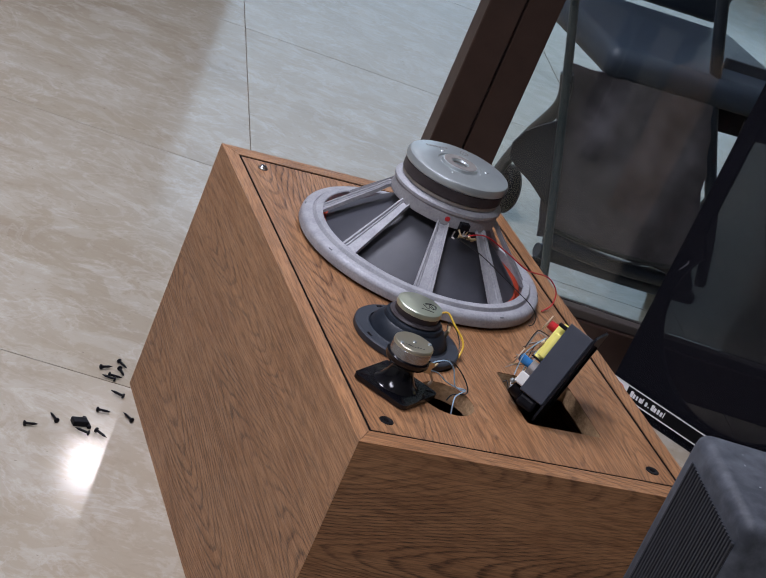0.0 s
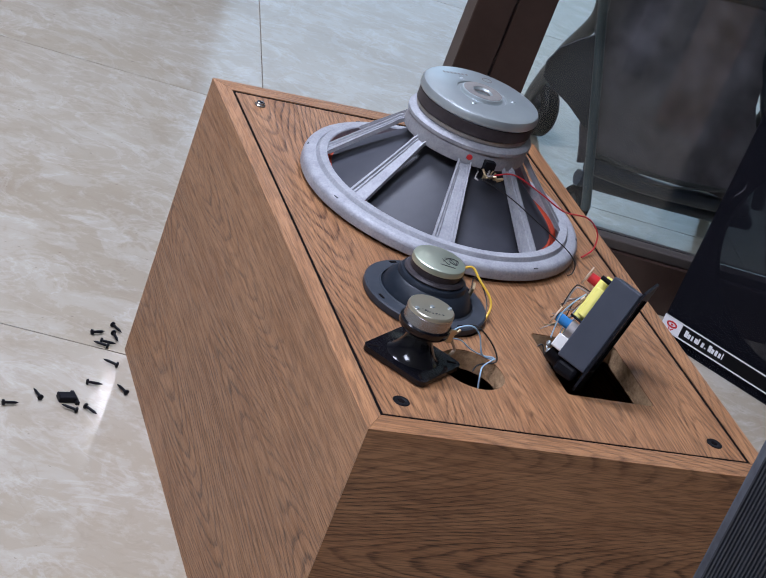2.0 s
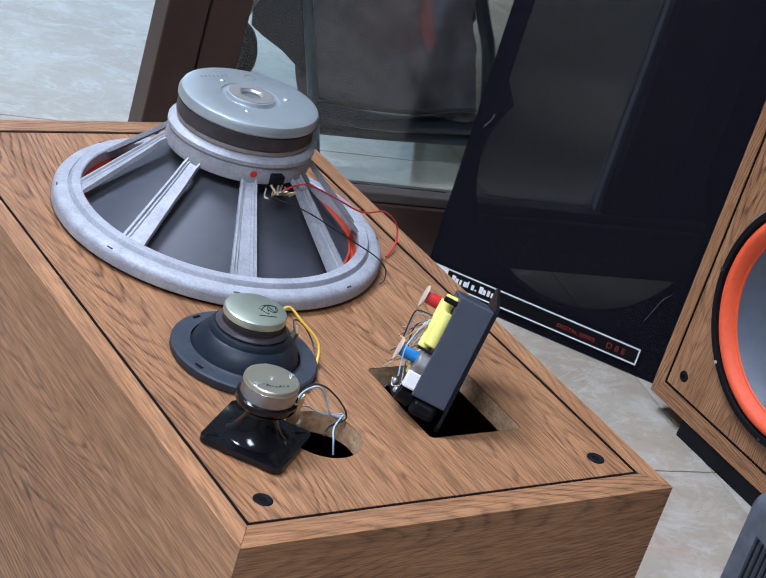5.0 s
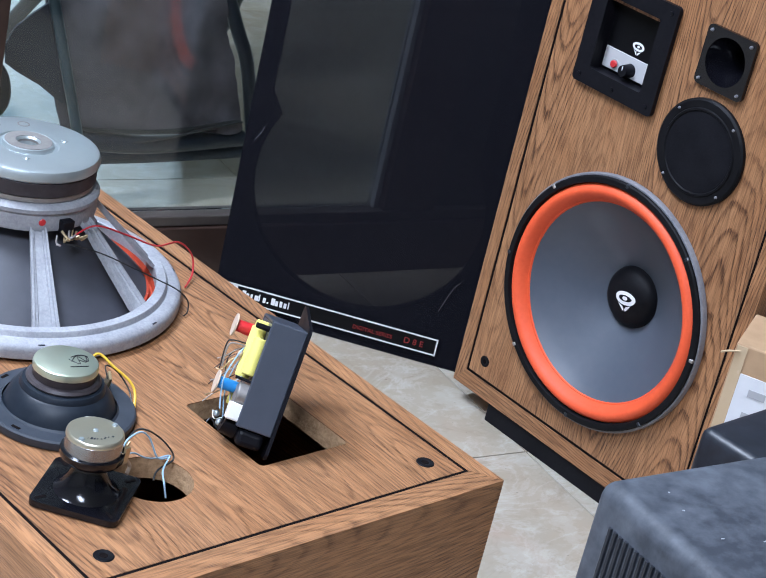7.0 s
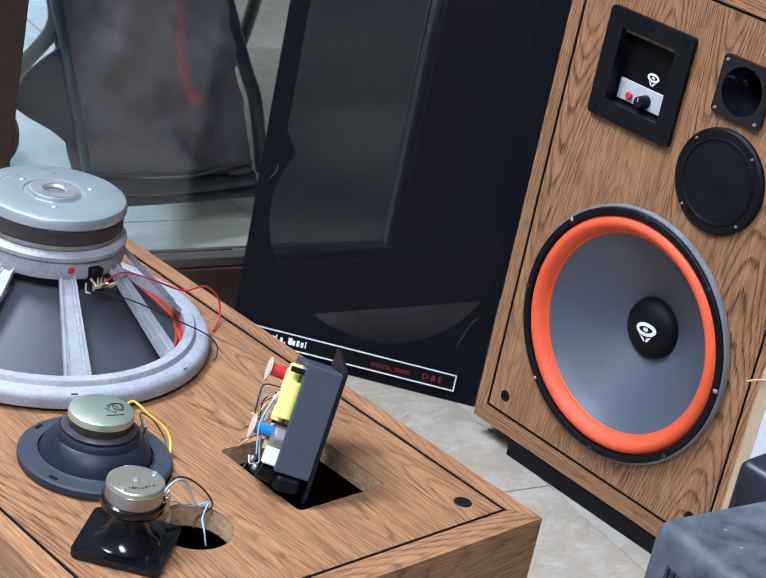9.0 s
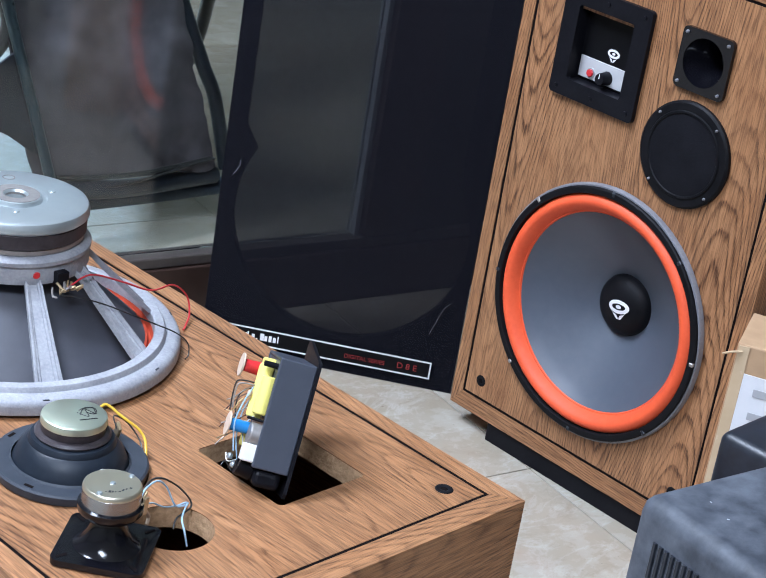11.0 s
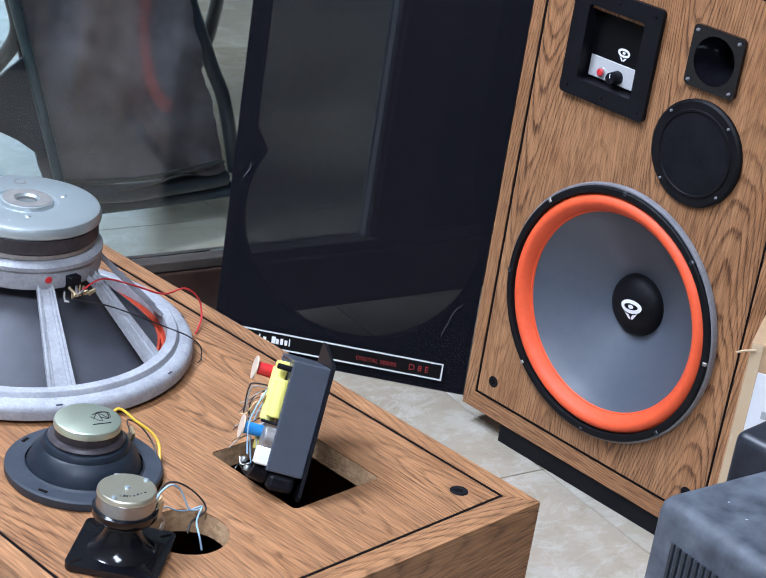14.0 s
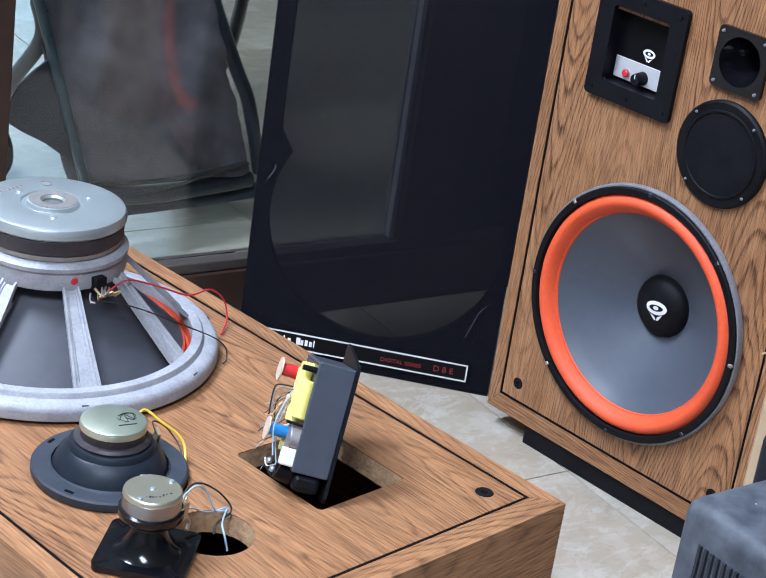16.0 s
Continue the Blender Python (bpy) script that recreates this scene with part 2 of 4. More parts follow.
dark_paint = speckled("satin_black_steel", (0.012, 0.016, 0.024), (0.022, 0.028, 0.038), 0.32, 80, 0.1)
slate_plastic = speckled("slate_grey_plastic", (0.045, 0.052, 0.070), (0.055, 0.062, 0.082), 0.36, 70)
vinyl = speckled("dusty_black_vinyl", (0.026, 0.031, 0.042), (0.085, 0.095, 0.115), 0.62, 90, strength=0.4, lo=0.40, hi=0.64)
plain_vinyl = speckled("black_vinyl", (0.010, 0.012, 0.017), (0.022, 0.026, 0.036), 0.42, 120, strength=0.25)
cloth_mat = cloth()
midrange_cloth = speckled("midrange_cloth", (0.004, 0.004, 0.006), (0.009, 0.009, 0.012), 0.75, 400, strength=0.5)
black_board = mat("grille_frame_board", (0.005, 0.005, 0.007), 0.9)
silver_line = mat("silver_print", (0.72, 0.73, 0.74), 0.35, 0.2)
white_print = mat("white_print", (0.80, 0.80, 0.82), 0.5)
red_print = mat("red_print", (0.24, 0.016, 0.016), 0.5)
badge_black = mat("badge_black", (0.004, 0.004, 0.005), 0.45)
silver_plate = speckled("silver_control_plate", (0.62, 0.62, 0.63), (0.56, 0.56, 0.58), 0.4, 60, 0.3)
red_plastic = mat("red_plastic", (0.55, 0.025, 0.03), 0.35)
yellow_film = speckled("yellow_film_wrap", (0.82, 0.75, 0.21), (0.76, 0.68, 0.16), 0.38, 60)
blue_film = mat("blue_film_wrap", (0.03, 0.22, 0.55), 0.4)
white_ceramic = speckled("white_ceramic", (0.78, 0.77, 0.74), (0.68, 0.67, 0.64), 0.5, 90)
card_disc = mat("fibre_washer", (0.60, 0.47, 0.36), 0.7)
red_wire = mat("red_wire_sleeve", (0.55, 0.03, 0.04), 0.4)
black_wire = mat("black_wire_sleeve", (0.02, 0.02, 0.02), 0.45)
yellow_wire = mat("yellow_wire_sleeve", (0.72, 0.45, 0.04), 0.4)
blue_wire = mat("pale_blue_wire_sleeve", (0.36, 0.52, 0.66), 0.4)
white_wire = mat("white_wire_sleeve", (0.62, 0.62, 0.60), 0.4)
brown_lead = mat("brown_lead_sleeve", (0.085, 0.040, 0.025), 0.5)
copper = mat("tinned_copper", (0.55, 0.42, 0.25), 0.35, 0.8)
kraft = speckled("brown_corrugated_card", (0.50, 0.33, 0.19), (0.42, 0.27, 0.15), 0.75, 50)
tape = speckled("clear_packing_tape", (0.55, 0.40, 0.24), (0.60, 0.46, 0.30), 0.25, 40)
paper = speckled("white_label_paper", (0.78, 0.78, 0.80), (0.70, 0.70, 0.73), 0.6, 40)
print_grey = mat("grey_print", (0.42, 0.42, 0.44), 0.6)
taupe_fabric = speckled("taupe_chair_fabric", (0.060, 0.051, 0.058), (0.108, 0.094, 0.102), 0.85, 60, strength=0.4, dist=0.002)
dark_fabric = speckled("charcoal_fabric", (0.022, 0.024, 0.032), (0.040, 0.042, 0.052), 0.85, 60, strength=0.4, dist=0.002)
blue_vinyl = speckled("blue_grey_seat_vinyl", (0.018, 0.027, 0.042), (0.028, 0.040, 0.060), 0.5, 40)
tube_paint = speckled("blue_grey_tube", (0.030, 0.050, 0.062), (0.045, 0.068, 0.082), 0.30, 50, 0.3)

for dull in (black_rubber, black_plastic, black_board, badge_black, gloss_black, midrange_cloth):
    dull.node_tree.nodes["Principled BSDF"].inputs["Specular IOR Level"].default_value = 0.4 if dull is gloss_black else 0.12

for dull in (dusty_steel, dusty_flange, ferrite):
    dull.node_tree.nodes["Principled BSDF"].inputs["Specular IOR Level"].default_value = 0.25

# ---- mesh helpers ----


def part(name, bm, material, parent=None, label="", smooth=False, where=None):
    """Links a bmesh as one mesh object under its parent."""
    me = bpy.data.meshes.new(name)
    bmesh.ops.recalc_face_normals(bm, faces=bm.faces)
    bm.to_mesh(me)
    bm.free()
    me.materials.append(material)
    if smooth:
        me.polygons.foreach_set("use_smooth", [True] * len(me.polygons))
        try:
            me.set_sharp_from_angle(angle=radians(38))
        except AttributeError:
            pass
    ob = new(name, me)
    if parent:
        ob.parent = parent
    if where is not None:
        ob.matrix_basis = where
    if label:
        tagged(ob, label)
    return ob


def thing(name, where, label, category, group="", kind=""):
    ob = new(name)
    ob.matrix_basis = where
    return tagged(ob, label, category, group, kind)


def bm_box(lo, hi, bevel=0.0, segs=2):
    bm = bmesh.new()
    bmesh.ops.create_cube(bm, size=1)
    for v in bm.verts:
        for i in range(3):
            v.co[i] = lo[i] if v.co[i] < 0 else hi[i]
    if bevel:
        bmesh.ops.bevel(bm, geom=list(bm.edges), offset=bevel, segments=segs, affect="EDGES", profile=0.5)
    return bm


def bm_lathe(profile, n=64, closed=False, m=None):
    """Turns (radius, height) pairs about z."""
    bm = bmesh.new()
    rings = []
    for rad, h in profile:
        if rad < 1e-6:
            rings.append([bm.verts.new((0, 0, h))])
        else:
            rings.append([bm.verts.new((rad * math.cos(2 * math.pi * i / n), rad * math.sin(2 * math.pi * i / n), h)) for i in range(n)])
    pairs = list(zip(rings, rings[1:])) + ([(rings[-1], rings[0])] if closed else [])
    for a, b in pairs:
        for i in range(n):
            j = (i + 1) % n
            quad = [a[i % len(a)], a[j % len(a)], b[j % len(b)], b[i % len(b)]]
            face = []
            for q in quad:
                if q not in face:
                    face.append(q)
            if len(face) > 2:
                bm.faces.new(face)
    if m is not None:
        bm.transform(m)
    return bm


def bm_tube(points, radius, n=8, caps=True):
    """A round bar or wire through points, smoothed between them."""
    pts = [Vector(p) for p in points]
    if len(pts) > 2:
        fine = []
        for i in range(len(pts) - 1):
            p0, p1, p2, p3 = pts[max(i - 1, 0)], pts[i], pts[i + 1], pts[min(i + 2, len(pts) - 1)]
            for k in range(6):
                t = k / 6
                fine.append(0.5 * ((2 * p1) + (p2 - p0) * t + (2 * p0 - 5 * p1 + 4 * p2 - p3) * t * t + (3 * p1 - p0 - 3 * p2 + p3) * t ** 3))
        pts = fine + [pts[-1]]
    bm = bmesh.new()
    rings = []
    side = None
    for i, p in enumerate(pts):
        d = (pts[min(i + 1, len(pts) - 1)] - pts[max(i - 1, 0)]).normalized()
        side = d.orthogonal().normalized() if side is None else (side - d * side.dot(d)).normalized()
        up = d.cross(side)
        rings.append([bm.verts.new(p + radius * (side * math.cos(2 * math.pi * k / n) + up * math.sin(2 * math.pi * k / n))) for k in range(n)])
    for a, b in zip(rings, rings[1:]):
        for k in range(n):
            bm.faces.new((a[k], a[(k + 1) % n], b[(k + 1) % n], b[k]))
    if caps:
        bm.faces.new(rings[0][::-1])
        bm.faces.new(rings[-1])
    return bm


def bm_sheet(outer, holes, thick):
    """A board in x, z with holes through it; its front lies at y = 0 and its back at y = thick."""
    bm = bmesh.new()
    edges = []
    for loop in [outer] + holes:
        vs = [bm.verts.new((a, 0, b)) for a, b in loop]
        edges += [bm.edges.new((vs[i], vs[(i + 1) % len(vs)])) for i in range(len(vs))]
    bmesh.ops.triangle_fill(bm, use_beauty=True, use_dissolve=False, edges=edges)
    faces = list(bm.faces)
    ext = bmesh.ops.extrude_face_region(bm, geom=faces)
    for v in ext["geom"]:
        if isinstance(v, bmesh.types.BMVert):
            v.co.y += thick
    return bm


def circle(cx, cz, rad, n=48):
    return [(cx + rad * math.cos(2 * math.pi * i / n), cz + rad * math.sin(2 * math.pi * i / n)) for i in range(n)]


def rounded(x0, z0, x1, z1, rad, n=5):
    out = []
    for cx, cz, a0 in ((x1 - rad, z1 - rad, 0), (x0 + rad, z1 - rad, 90), (x0 + rad, z0 + rad, 180), (x1 - rad, z0 + rad, 270)):
        for i in range(n + 1):
            a = radians(a0 + 90 * i / n)
            out.append((cx + rad * math.cos(a), cz + rad * math.sin(a)))
    return out


def bm_text(text, size, depth=0.0002):
    cu = bpy.data.curves.new("letters", "FONT")
    cu.body, cu.size, cu.extrude = text, size, depth
    ob = bpy.data.objects.new("letters", cu)
    scene.collection.objects.link(ob)
    bpy.context.view_layer.update()
    me = bpy.data.meshes.new_from_object(ob.evaluated_get(bpy.context.evaluated_depsgraph_get()))
    bm = bmesh.new()
    bm.from_mesh(me)
    bpy.data.objects.remove(ob)
    return bm


def joined(*bms):
    """One bmesh of several."""
    out = bmesh.new()
    for b in bms:
        me = bpy.data.meshes.new("piece")
        b.to_mesh(me)
        b.free()
        out.from_mesh(me)
        bpy.data.meshes.remove(me)
    return out


# ---- large structure ----
floor_base = part("floor", bm_box((-5, -5, -0.10), (6.5, 6.5, -0.004)), grout)
tagged(floor_base, "beige polished marble tile floor with thin joints", "floor", kind="structure")
ceiling = part("ceiling", bm_box((-5, -5, 2.75), (6.5, 6.5, 2.85)), white_paint)
tagged(ceiling, "plain white painted ceiling", "ceiling", kind="structure")
for nm, lo, hi in (("wall_west", (-5.15, -5, 0), (-5, 6.5, 2.75)), ("wall_east", (6.5, -5, 0), (6.65, 6.5, 2.75)), ("wall_south", (-5, -5.15, 0), (6.5, -5, 2.75))):
    tagged(part(nm, bm_box(lo, hi), wall_paint), "plain off-white painted wall", "wall", kind="structure")
north = bm_sheet([(-5, 0), (6.5, 0), (6.5, 2.75), (-5, 2.75)], [[(1.9, 0.55), (4.9, 0.55), (4.9, 2.6), (1.9, 2.6)]], 0.15)
tagged(part("wall_north", north, wall_paint, where=pose(0, 6.5, 0)), "off-white painted wall with a wide window opening", "wall", kind="structure")
backdrop = part("backdrop", bm_box((0.5, 7.4, -0.5), (6.4, 7.45, 3.4)), glow("bright_overcast_sky", (0.58, 0.86, 1.0), 0.34))
tagged(backdrop, "bright pale blue daylight outside the window", "sky", kind="structure")

# glass partition: a brown metal post, rails and panes, running to the right of the post
part_base = pose(0.4395, 1.0185, 0, 0, 0, -12)
partition = tagged(new("window_1"), "brown metal framed glass partition standing on the tiled floor", "partition", kind="structure")
partition.matrix_basis = part_base
part("post", bm_box((0, -0.027, 0), (0.050, 0.027, 2.4), 0.002), brown_metal, partition)
part("post", bm_box((0.053, -0.024, 0), (0.103, 0.022, 2.4), 0.002), brown_metal, partition)
part("bottom_rail", bm_box((0.104, -0.024, 0.0), (2.6, 0.022, 0.078), 0.002), brown_metal, partition)
part("track", bm_box((0.104, -0.020, 0.079), (2.6, 0.014, 0.0935), 0.002), grey_sill, partition, "grey metal glazing bead")
part("stile", bm_box((0.680, -0.022, 0.0945), (0.765, 0.022, 2.31), 0.002), brown_metal, partition)
part("stile", bm_box((2.6, -0.022, 0.0), (2.67, 0.022, 2.31), 0.002), brown_metal, partition)
part("top_rail", bm_box((0.104, -0.022, 2.315), (2.67, 0.022, 2.4), 0.002), brown_metal, partition)
# added pale strip imitates the bright reflection beside the stile
part("glazing_gasket", bm_box((0.670, -0.012, 0.0945), (0.678, 0.010, 2.31), 0.001), glint_lint_grey, partition, "pale grey strip painting the reflection along the glass edge")
part("panel", bm_box((0.767, -0.010, 0.0945), (1.40, 0.010, 2.312)), infill, partition, "solid dark brown infill panel")
for a, b in ((0.105, 0.669), (1.402, 2.598)):
    pane = part("pane", bm_box((a, -0.003, 0.0945), (b, 0.003, 2.312)), glass_mat, partition, "clear slightly green glass pane")
    pane.visible_shadow = False

# ceiling lamps
for nm, x, y in (("ceiling_panel_lamp", -0.55, 1.1), ("ceiling_panel_lamp", -1.5, -0.9)):
    lamp = thing(nm, pose(x, y, 2.75), "flat white rectangular ceiling lamp panel, lit", "lamp", "ceiling lamps")
    part("frame", bm_sheet(rounded(-0.64, -0.34, 0.64, 0.34, 0.01), [rounded(-0.61, -0.31, 0.61, 0.31, 0.005)], 0.03), white_paint, lamp, where=pose(0, 0, -0.031, -90))
    part("diffuser", bm_box((-0.6, -0.3, -0.02), (0.6, 0.3, -0.012)), glow("lamp_diffuser", (1, 0.97, 0.92), 3.0), lamp)
spot = thing("ceiling_spot_lamp", pose(1.39, 4.62, 2.75), "small round recessed ceiling lamp, lit", "lamp")
part("ring", bm_lathe([(0.075, 0), (0.10, 0), (0.10, -0.012), (0.075, -0.012)], 32, True), zinc, spot)
part("bulb", bm_lathe([(0.0, -0.006), (0.072, -0.006), (0.072, -0.001), (0.0, -0.001)], 32), glow("lamp_bulb", (1, 0.98, 0.95), 110.0), spot)

# ---- loudspeakers ----
FRONT = Matrix.Rotation(radians(90), 4, "X")        # turns z of a lathe to -y, out of the front
WOOFER = (0.1885, 0.201)
ATT = (0.081, 0.428, 0.1685, 0.523)


def socket(parent, u, v, metal=False):
    if metal:
        stud = bm_lathe([(0.0, 0.0005), (0.0022, 0.0005), (0.0024, 0.0036), (0.0034, 0.0040), (0.0042, 0.0034), (0.0044, 0.0020), (0.0056, 0.0012), (0.0058, 0.0)], 24, m=FRONT)
        part("grille_stud", stud, dark_chrome, parent, "shiny metal grille stud", True, pose(u, 0.0004, v))
        return
    bm = bm_lathe([(0.0030, -0.004), (0.0030, 0.0002), (0.0036, 0.0005), (0.0066, 0.0005), (0.0072, 0.0), (0.0072, -0.002)], 24, m=FRONT)
    part("grille_socket", bm, black_rubber, parent, smooth=True, where=pose(u, 0.0004, v))
    # flat black disc paints the darkness of the socket's hole
    part("socket_hole", bm_lathe([(0, 0.0), (0.0030, 0.0)], 20, m=FRONT), recess_shade, parent, where=pose(u, 0.0003, v))


def cabinet(name, where, label, metal_end=False, tweeter_at=(0.2535, 0.505)):
    """A box loudspeaker with its front at y = 0 facing -y, standing on z = 0."""
    cab = thing(name, where, label, "loudspeaker", "pair of loudspeakers")
    gx, gz, gap = 0.0166, 0.0213, 0.0034
    e = 0.0002
    part("side_panel", bm_sheet([(0, e), (gx, gz + e), (gx, L - gz - e), (0, L - e)], [], D), oak_side, cab)
    part("side_panel", bm_sheet([(W, e), (W - gx, gz + e), (W - gx, L - gz - e), (W, L - e)], [], D), oak_side, cab)
    part("top_panel", bm_sheet([(e, L), (W - e, L), (W - gx - e, L - gz), (gx + e, L - gz)], [], D), oak_across, cab)
    part("bottom_panel", bm_sheet([(e, 0), (W - e, 0), (W - gx - e, gz), (gx + e, gz)], [], D), oak_across, cab)
    # near-black back panel: the darkness inside the box is in its colour
    part("back_panel", bm_box((gx, D - 0.016, gz), (W - gx, D - 0.002, L - gz)), recess_shade, cab)
    outer = [(gx + gap, gz + gap), (W - gx - gap, gz + gap), (W - gx - gap, L - gz - gap), (gx + gap, L - gz - gap)]
    inner = [(gx + gap, gz + gap), (W - gx - gap, gz + gap), (W - gx - gap, L - gz - gap), (gx + gap, L - gz - gap)]
    # added black strip fills the gap with painted shade, just below the front
    part("gap_shade", bm_sheet([(gx, gz), (W - gx, gz), (W - gx, L - gz), (gx, L - gz)], [inner], 0.012), recess_shade, cab, "black strip painting the shade of the gap round the baffle", where=pose(0, 0.0010, 0))
    outer = [(a + (0.0001 if a < W / 2 else -0.0001), b + (0.0001 if b < L / 2 else -0.0001)) for a, b in outer]
    holes = [circle(*WOOFER, 0.1335, 72), circle(0.256, 0.415, 0.041, 40), circle(*tweeter_at, 0.0295, 40), rounded(*ATT, 0.004, 3)]
    part("baffle", bm_sheet(outer, holes, 0.0008), oak_up, cab, where=pose(0, 0.0006, 0))
    part("baffle_core", bm_sheet(outer, holes, 0.017), raw_board, cab, "raw chipboard behind the veneer", where=pose(0, 0.0016, 0))
    for u, v, metal in ((0.042, 0.0458, metal_end), (W - 0.042, 0.0458, metal_end), (0.042, L - 0.0458, False), (W - 0.042, L - 0.0458, False)):
        socket(cab, u, v, metal)
    return cab


lying = cabinet("loudspeaker_cabinet", Matrix.Translation((W, L, D)) @ Matrix.Rotation(math.pi, 4, "Z") @ Matrix.Rotation(radians(-90), 4, "X"),
                "oak veneer loudspeaker cabinet lying on its back, drivers taken out", True)
standing = cabinet("loudspeaker", pose(0.9565, 0.5413, 0.0261, 0, 0, -92.1), "oak veneer three-way loudspeaker standing upright on a black plinth", tweeter_at=(0.2555, 0.5155))
part("plinth", bm_box((0.062, 0.004, -0.0261), (W - 0.062, D - 0.03, -0.0004), 0.001), black_plastic, standing, "low black plinth")

# drivers of the standing loudspeaker


def swirl(rad, lift):
    """The maker's mark: a ring over a tapering tail."""
    ring = bmesh.new()
    n = 32
    rows = []
    for k in range(n):
        a = 2 * math.pi * k / n
        ro = (1.0, 0.58)
        ri = (0.66, 0.27)
        rows.append((ring.verts.new((ro[0] * rad * math.cos(a), ro[1] * rad * math.sin(a), lift)), ring.verts.new((ri[0] * rad * math.cos(a), ri[1] * rad * math.sin(a), lift))))
    for k in range(n):
        a, b = rows[k], rows[(k + 1) % n]
        ring.faces.new((a[0], b[0], b[1], a[1]))
    for side in (-1, 1):
        wing = [(0.66, -0.46), (0.44, -0.62), (0.16, -0.72), (0.03, -0.98), (0.06, -1.12), (0.20, -1.08), (0.40, -0.82)]
        ring.faces.new([ring.verts.new((side * x * rad, y * rad, lift)) for x, y in (wing if side > 0 else wing[::-1])])
    dot = [ring.verts.new((0.26 * rad * math.cos(2 * math.pi * k / 12), 0.17 * rad * math.sin(2 * math.pi * k / 12), lift)) for k in range(12)]
    ring.faces.new(dot)
    return ring


wf = part("woofer", bm_lathe([(0.134, -0.02), (0.146, 0.0), (0.1485, 0.001), (0.1485, 0.007), (0.1475, 0.0085), (0.145, 0.0085), (0.134, 0.004)], 96, m=FRONT), dull_flange, standing, "dull grey cast metal woofer flange", True, pose(WOOFER[0], 0, WOOFER[1]))
part("gasket", bm_lathe([(0.1366, 0.003), (0.1370, 0.0105), (0.1380, 0.0122), (0.1440, 0.0122), (0.1455, 0.0110), (0.1458, 0.006)], 96, m=FRONT), black_rubber, wf, "black moulded gasket ring", True)
roll = [(0.1155, 0.0012)] + [(0.1166 + 0.0206 * k / 14, 0.0012 + 0.0100 * math.sin(math.pi * k / 14) ** 0.8 + 0.004 * (k / 14)) for k in range(15)]
part("surround", bm_lathe([(0.1145, -0.001)] + roll, 96, m=FRONT), orange_foam, wf, "bright orange foam surround", True)
part("cone", bm_lathe([(0.1160, 0.0005)] + [(0.1160 - 0.0830 * k / 10, -0.054 * (k / 10) ** 0.88) for k in range(1, 11)], 96, m=FRONT), paper_cone, wf, "dark grey paper cone", True)
cap_prof = [(0.0365, -0.0525)] + [(0.0355 * math.cos(radians(a)), -0.052 + 0.019 * math.sin(radians(a))) for a in range(0, 91, 9)]
part("dust_cap", bm_lathe(cap_prof, 64, m=FRONT), black_rubber, wf, "black dust cap", True)
mark = swirl(0.0138, 0)
mark.transform(Matrix.Translation((0.0045, 0, 0.004)) @ Matrix.Rotation(radians(8), 4, "Z"))
for v in mark.verts:
    rr = min(1.0, math.hypot(v.co.x, v.co.y) / 0.0355)
    v.co.z = -0.052 + 0.019 * math.sqrt(1 - rr * rr) + 0.0016
mark.transform(FRONT)
part("badge", mark, white_print, wf, "white emblem printed on the dust cap", where=pose(0, 0, 0.003))
for k in range(8):
    a = radians(136 - 45 * k)
    clip = bm_box((-0.0030, -0.0164, -0.0030), (0.0018, -0.0124, 0.0026), 0.001, 1)
    part("mounting_notch", clip, bare_steel if k % 3 == 0 else dark_paint, wf, where=pose(0.1435 * math.cos(a), 0.0035, 0.1435 * math.sin(a), 0, -math.degrees(a) + 90, 0))

md = part("midrange", bm_lathe([(0.0, 0.004), (0.040, 0.004), (0.0435, 0.006), (0.0445, 0.0075), (0.0465, 0.0075), (0.0475, 0.006), (0.055, 0.006), (0.0575, 0.004), (0.0575, 0.0)], 72, m=FRONT), black_rubber, standing, "black midrange driver with a cloth front", True, pose(0.2565, 0, 0.4155))
part("front_mesh", bm_lathe([(0.0, 0.0085), (0.03, 0.0075), (0.0435, 0.0062)], 64, m=FRONT), midrange_cloth, md, "", True)
for a in (45, 135, 225, 315):
    part("screw", bm_lathe([(0.0, 0.0085), (0.0010, 0.0082), (0.0015, 0.0068), (0.0017, 0.005)], 16, m=FRONT), dull_flange, md, smooth=True, where=pose(0.0525 * math.cos(radians(a + 3)), 0, 0.0525 * math.sin(radians(a + 3))))

tw = part("tweeter", bm_lathe([(0.026, 0.0045), (0.0245, 0.0), (0.017, -0.010), (0.010, -0.022), (0.007, -0.034), (0.0, -0.034)], 48, m=FRONT), gloss_black, standing, "glossy black horn tweeter", True, pose(0.2555, 0, 0.5155))
part("flange", bm_sheet(rounded(-0.0325, -0.0325, 0.0325, 0.0325, 0.006), [circle(0, 0, 0.0258, 40)], 0.005), gloss_black, tw, where=pose(0, -0.0052, 0))
for sx in (-1, 1):
    for sz in (-1, 1):
        part("screw", bm_lathe([(0.0, 0.0085), (0.0011, 0.0082), (0.0017, 0.0068), (0.0019, 0.005)], 16, m=FRONT), dull_flange, tw, smooth=True, where=pose(0.0265 * sx, 0, 0.0265 * sz))


def control_plate(parent, where):
    """Rectangular moulded frame with a recessed tray, at the size of its hole."""
    fr = part("control_panel", bm_sheet(rounded(-0.060, -0.062, 0.060, 0.062, 0.005), [rounded(-0.0385, -0.042, 0.0385, 0.042, 0.003)], 0.006), black_plastic, parent, "black moulded control panel frame", where=where)
    return fr


